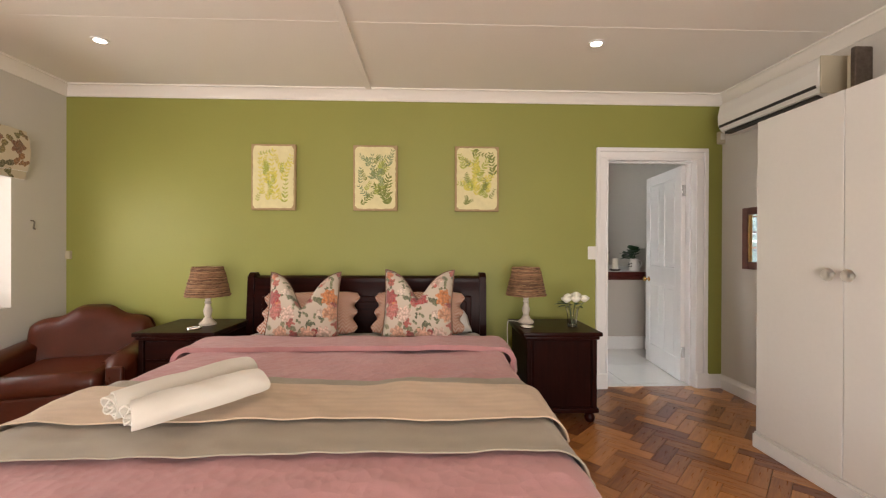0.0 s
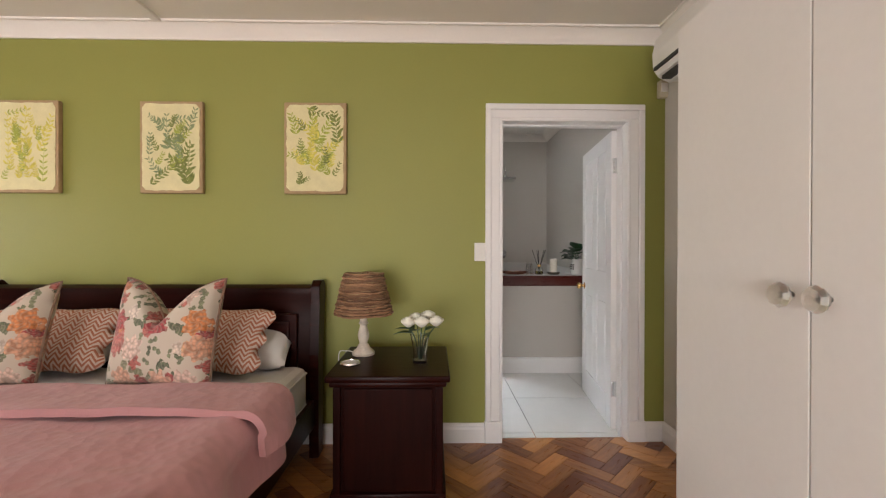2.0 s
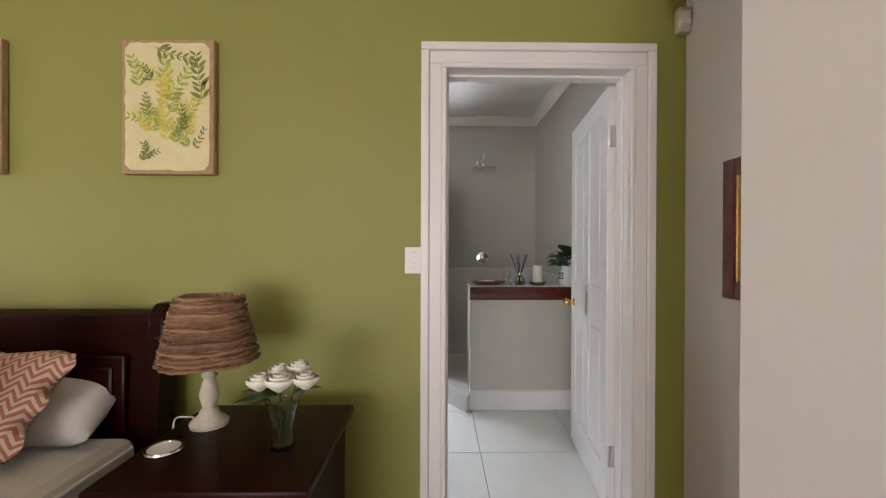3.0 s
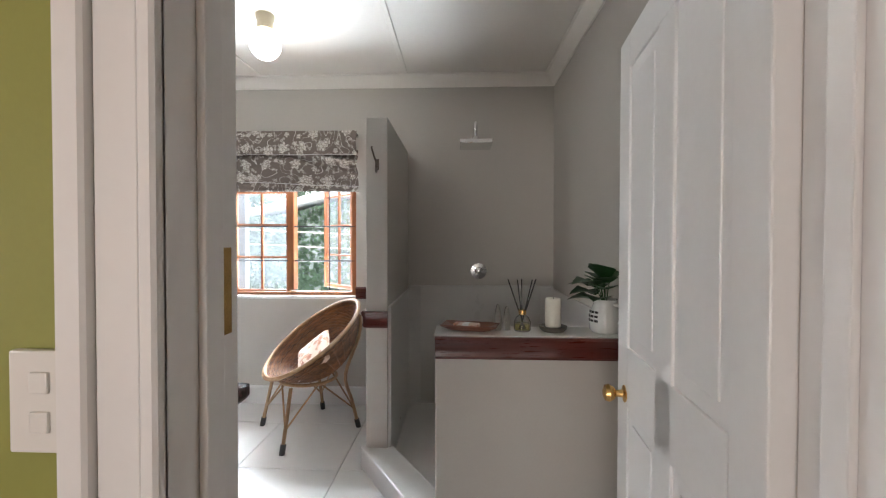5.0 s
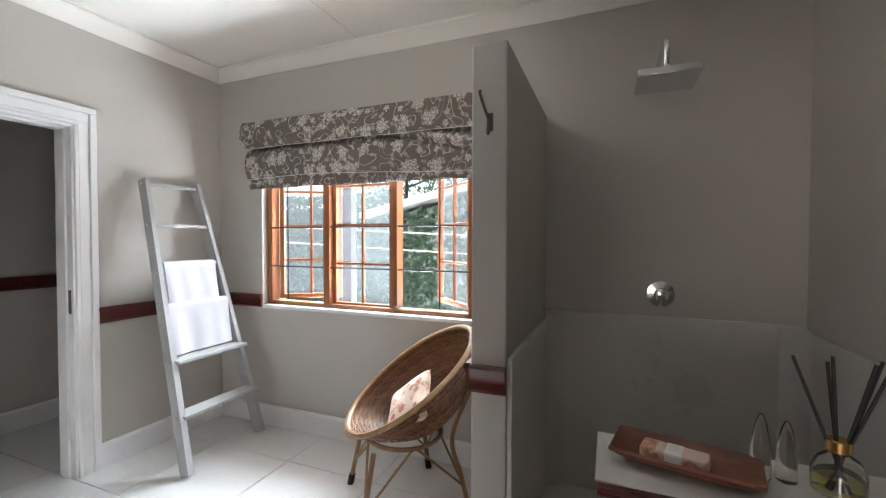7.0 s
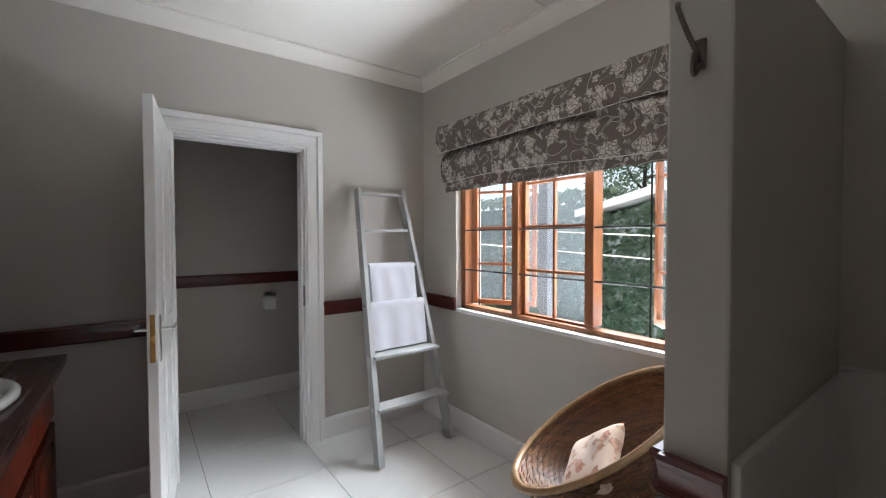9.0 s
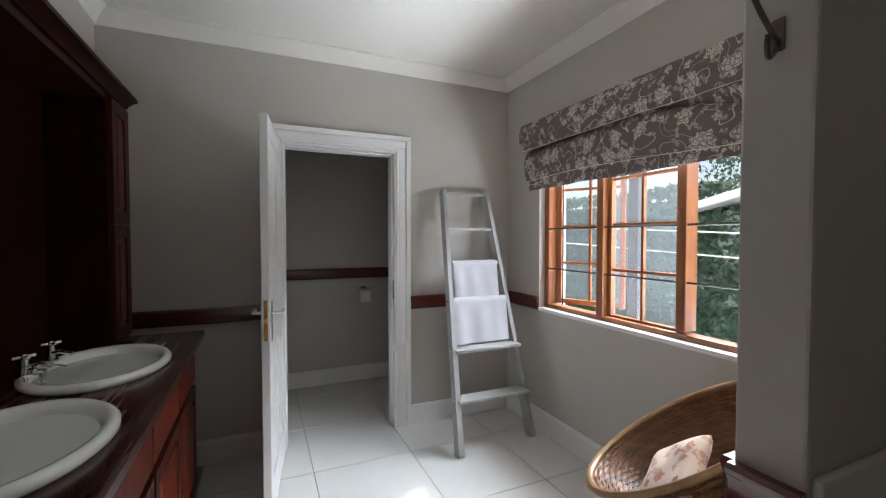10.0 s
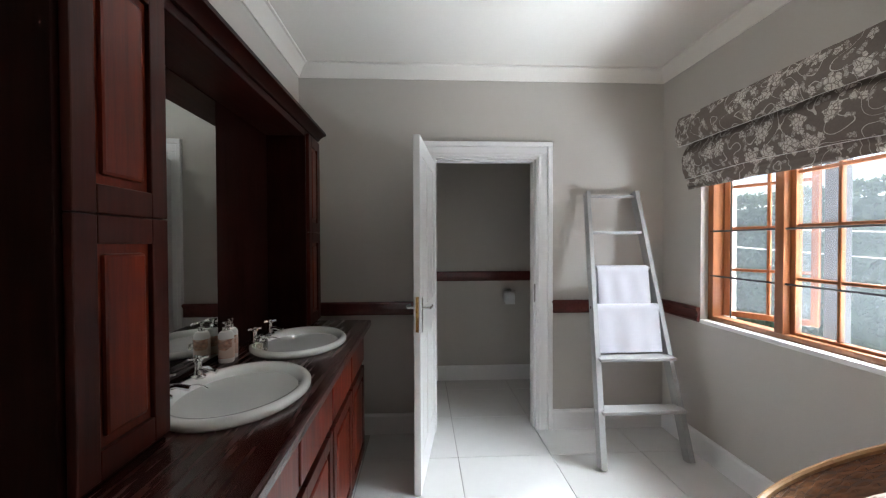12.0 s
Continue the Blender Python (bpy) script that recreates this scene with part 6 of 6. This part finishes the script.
# on the vanity
def pump_bottle(x, y):
    t = thing("pump_bottle", "white printed hand-soap bottle with silver pump", "bottle", (x, y, VT + 0.001), 0, "pump bottles")
    part("bottle", lathe([(0.0, 0), (0.029, 0), (0.031, 0.004), (0.031, 0.115), (0.024, 0.128), (0.011, 0.132)], 24), PLASTIC, t)
    part("label", lathe([(0.0315, 0.02), (0.0318, 0.02), (0.0318, 0.10), (0.0315, 0.10)], 24), PEACHPRINT, t, "pink printed label")
    bm = lathe([(0.012, 0.13), (0.014, 0.134), (0.014, 0.148), (0.005, 0.15), (0.005, 0.162), (0.013, 0.164), (0.013, 0.172), (0.004, 0.174)], 16)
    tube([(0, 0, 0.168), (0.03, 0.02, 0.168), (0.036, 0.024, 0.160)], 0.004, 8, bm)
    part("pump", bm, CHROME, t)


pump_bottle(1.235, 5.47)
pump_bottle(1.165, 5.455)
for x, y in ((1.115, 5.56), (1.06, 5.55)):
    t = thing("glass_jar", "small square clear glass bottle on the vanity", "bottle", (x, y, VT + 0.001), 0, "glass jars")
    part("jar", boxes((-0.022, 0.022, -0.022, 0.022, 0, 0.052), bevel=0.005), SOAP, t)
    part("stopper", lathe([(0.010, 0.053), (0.012, 0.058), (0.012, 0.070), (0.006, 0.074)], 14), CHROME, t)

# toilet room
t = thing("toilet_roll_holder", "chrome toilet roll holder with white roll", "toilet roll", (TX0, 7.20, 0.925), 90)
part("bracket", boxes((-0.03, 0.03, -0.012, 0, -0.01, 0.03), bevel=0.004), CHROME, t)
part("cover_flap", boxes((-0.065, 0.065, -0.09, -0.005, 0.012, 0.018), bevel=0.002), CHROME, t)
part("roll", lathe([(0.02, -0.05), (0.05, -0.05), (0.05, 0.05), (0.02, 0.05)], 28), PAPER, t, at=pose(0, -0.055, -0.055, 0, 90, 0))
part("paper_tail", boxes((-0.05, 0.05, -0.106, -0.104, -0.12, -0.055)), PAPER, t)
t = thing("toilet", "white ceramic toilet with low cistern", "toilet", (-0.66, 8.16, 0))
part("bowl", lathe([(0.11, 0), (0.12, 0.02), (0.10, 0.15), (0.13, 0.27), (0.185, 0.38), (0.19, 0.40), (0.15, 0.40), (0.11, 0.30), (0.04, 0.2)], 32, (0, -0.46, 0), squash=1.25), CERAMIC, t)
part("seat", lathe([(0.12, 0.402), (0.195, 0.402), (0.198, 0.412), (0.19, 0.425), (0.0, 0.43)], 32, (0, -0.46, 0), squash=1.22), WHITE, t, "closed white seat lid")
part("cistern", boxes((-0.19, 0.19, -0.19, 0, 0.38, 0.76), bevel=0.025), CERAMIC, t)
part("cistern_lid", boxes((-0.20, 0.20, -0.20, 0, 0.76, 0.79), bevel=0.012), CERAMIC, t)
part("flush_lever", tube([(-0.14, -0.195, 0.70), (-0.14, -0.22, 0.70), (-0.07, -0.225, 0.695)], 0.006, 8), CHROME, t)

# ---- outside ----
tagged(part("ground", boxes((-400, 400, 8.42, 800, -0.40, -0.30), (-400, -2.4, -400, 8.42, -0.40, -0.30), (-2.4, 400, -400, -1.55, -0.40, -0.30)), PAVING, None, smooth=None), "grey concrete yard outside the window", "ground", kind="structure")


def leaf_mass(bmverts, bmfaces, rng, n, where, size):
    for _ in range(n):
        p, nrm = where(rng)
        p = Vector(p)
        d = Vector((rng.gauss(0, 1), rng.gauss(0, 1), rng.gauss(0, 1))) * 0.55 + Vector(nrm)
        d.normalize()
        u = d.orthogonal().normalized()
        u = Matrix.Rotation(rng.uniform(0, 6.28), 3, d) @ u
        v = d.cross(u)
        s = size * rng.uniform(0.6, 1.3)
        k = len(bmverts)
        bmverts += [p - u * s, p + v * s * 0.55 + d * s * 0.15, p + u * s, p - v * s * 0.55 + d * s * 0.15]
        bmfaces.append((k, k + 1, k + 2, k + 3))


def foliage(name, n, where, size, parent=None, seed=1):
    rng = random.Random(seed)
    vs, fs = [], []
    leaf_mass(vs, fs, rng, n, where, size)
    me = bpy.data.meshes.new(name)
    me.from_pydata([tuple(v) for v in vs], [], fs)
    me.materials.append(HEDGE)
    ob = new(name, me)
    if parent:
        ob.parent = parent
    ob["kind"] = "stuff"
    return ob


def hedge_spot(x0, x1, y, h):
    def where(r):
        x, z = r.uniform(x0, x1), r.uniform(-0.3, h + 0.12)
        if r.random() < 0.2:
            return (x, y + r.uniform(0, 0.6), h + 0.05 + 0.10 * noise.noise((x * 1.3, 0, 3)) + r.uniform(-0.05, 0.08)), (0, -0.3, 1)
        return (x, y + 0.10 * noise.noise((x * 2, z * 2, 1)) + r.uniform(-0.06, 0.06), z), (0, -1, 0.25)
    return where


hd = thing("hedge", "dense clipped ivy hedge along the yard", "hedge", (0, 0, 0))
part("hedge_core", boxes((-9, -0.35, 11.35, 12.0, -0.3, 1.95), bevel=0.1), HEDGE, hd)
foliage("hedge_leaves", 15000, hedge_spot(-9, -0.3, 11.3, 2.02), 0.055, hd, 2)
sh = thing("ivy_shed", "ivy-covered outbuilding with a pale sheet roof", "outbuilding", (0, 0, 0))
# the roof rises to the east over the ivy-clad gable wall
SHED = [(-0.55, -0.3), (7.0, -0.3), (7.0, 3.30), (-0.55, 1.70)]
part("shed_wall", hull(SHED, 0, 1.6), WALLOUT, sh, smooth=None, at=pose(0, 12.9, 0, 90, 0, 0))


def ivy_spot(r):
    x = r.uniform(-0.6, 6.0)
    z = r.uniform(-0.3, 1.70 + 0.212 * (x + 0.55))
    return (x, 11.27 + 0.05 * noise.noise((x * 3, z * 3, 1)) + r.uniform(-0.05, 0.03), z), (0, -1, 0.25)


foliage("ivy", 16000, ivy_spot, 0.045, sh, 5)
part("roof_sheet", hull([(-0.70, 1.74), (7.2, 3.415), (7.2, 3.465), (-0.70, 1.79)], 0, 2.0), ROOFING, sh, "pale corrugated roof sheet", smooth=None, at=pose(0, 13.1, 0, 90, 0, 0))
part("bargeboard", hull([(-0.70, 1.742), (7.2, 3.417), (7.2, 3.60), (-0.70, 1.83)], 0, 0.025), WHITE, sh, "white painted bargeboard", smooth=None, at=pose(0, 11.098, 0, 90, 0, 0))
pt = thing("yard_post", "dark weathered wooden post in the yard", "post", (0.81, 8.64, -0.3))
POSTWOOD = plain("dark_post_paint", (0.022, 0.018, 0.017), 0.7, vary=0.3)
part("post_shaft", boxes((-0.042, 0.042, -0.042, 0.042, 0, 2.9), bevel=0.008), POSTWOOD, pt)
part("post_cap", boxes((-0.06, 0.06, -0.06, 0.06, 2.9, 2.95), bevel=0.008), POSTWOOD, pt)

for dz in (0, -0.14):
    part("washing_line", tube(curve([(-5.6, 0.42, 2.05 + dz), (0.0, 0.06, 1.80 + dz), (5.3, 0.2, 1.55 + dz)], 8), 0.0035, 6), PLASTIC, pt, "white washing line")



def tree(x, y, h, r, seed):
    t = thing("tree", "leafy green tree behind the hedge", "tree", (x, y, -0.3), 0, "trees behind the hedge")
    rng = random.Random(seed)
    bm = tube([(0, 0, 0), (0.05, 0, h * 0.35), (0.0, 0.1, h * 0.6), (0.1, 0.1, h * 0.85)], 0.16, 8, None, 0.3)
    limbs = []
    for k in range(7):
        a, z = k * 2.4, h * (0.4 + 0.07 * k)
        end = Vector((r * 0.7 * math.cos(a), r * 0.7 * math.sin(a), z + h * 0.18))
        tube([(0.02, 0.05, z), (end.x * 0.5, end.y * 0.5, z + h * 0.06), end], 0.06, 6, bm, 0.3)
        limbs.append(end)
    part("trunk", bm, BARK, t)
    blobs = [(e + Vector((rng.uniform(-0.4, 0.4), rng.uniform(-0.4, 0.4), rng.uniform(-0.2, 0.5))), r * rng.uniform(0.35, 0.55)) for e in limbs for _ in range(3)]

    def where(q):
        c, rad = q.choice(blobs)
        d = Vector((q.gauss(0, 1), q.gauss(0, 1), q.gauss(0, 0.8))).normalized()
        return c + d * rad * q.uniform(0.55, 1.05), d
    foliage("crown", 5000, where, 0.10, t, seed)


tree(-6.5, 24.0, 7.0, 3.0, 21)
tree(-0.6, 25.5, 7.6, 3.2, 22)
tree(4.6, 24.0, 7.0, 3.0, 23)


# ---- floor pieces ----
def shared_piece(name, bm, material):
    return finish(name, bm, material)


def parquet():
    """Herringbone blocks over the bedroom floor: those along the walk one by one, the others joined."""
    L, Wd = 0.27, 0.09
    floor = bpy.data.objects["floor"]
    g = 0.0012
    me = shared_piece("parquet_block", boxes((g, L - g, g, Wd - g, -0.012, 0.0), bevel=0.0012), PARQUET)
    rest = bmesh.new()
    rng = random.Random(4)
    made = 0
    turn45 = Matrix.Rotation(radians(45), 4, "Z")
    n = 60
    for i in range(-n, n):
        for j in range(-26, 26):
            for kind in (0, 1):
                # herringbone lattice: steps (W, W) along the zigzag and (L, -L) / 2 across it
                ox, oy = i * Wd + j * L, i * Wd - j * L
                m = Matrix.Translation((ox, oy, 0)) if kind == 0 else Matrix.Translation((ox + Wd, oy + Wd, 0)) @ Matrix.Rotation(radians(90), 4, "Z")
                m = Matrix.Translation((1.6, 2.6, 0)) @ turn45 @ m
                c = m @ Vector((L / 2, Wd / 2, 0))
                if not (BX0 - 0.1 < c.x < BX1 + 0.1 and BY0 - 0.1 < c.y < 5.28):
                    continue
                m = m @ Matrix.Translation((0, 0, rng.uniform(-0.0006, 0.0)))
                if 1.75 < c.x < 3.3 and 2.9 < c.y and made < 300:
                    ob = new("parquet_block", me)
                    ob.matrix_world = m
                    ob.parent = floor
                    made += 1
                else:
                    vs = [rest.verts.new(m @ Vector(p)) for p in ((g, g, 0), (L - g, g, 0), (L - g, Wd - g, 0), (g, Wd - g, 0))]
                    lo = [rest.verts.new(v.co - Vector((0, 0, 0.011))) for v in vs]
                    rest.faces.new(vs)
                    for k in range(4):
                        rest.faces.new((vs[k], lo[k], lo[(k + 1) % 4], vs[(k + 1) % 4]))
    ob = part("parquet_rest", rest, PARQUET, floor, "oiled herringbone parquet", smooth=None)
    ob["kind"] = "stuff"


parquet()


def floor_tiles():
    floor = bpy.data.objects["floor_bath"]
    S, g = 0.63, 0.0022
    cache = {}
    for i in range(-4, 7):
        for j in range(-3, 5):
            x0, x1 = max(0.285 + i * S, TX0) , min(0.285 + (i + 1) * S, AX1)
            y0, y1 = max(6.535 + j * S, 5.207), min(6.535 + (j + 1) * S, AY1)
            if x0 < AX0 - 0.2 and y1 < TY0:
                continue
            if x1 - x0 < 0.03 or y1 - y0 < 0.03:
                continue
            key = (round(x1 - x0, 3), round(y1 - y0, 3))
            if key not in cache:
                cache[key] = shared_piece("floor_tile", boxes((g, key[0] - g, g, key[1] - g, -0.006, 0.003), bevel=0.0012), TILE)
            ob = new("floor_tile", cache[key])
            ob.matrix_world = pose(x0, y0, 0)
            ob.parent = floor


floor_tiles()
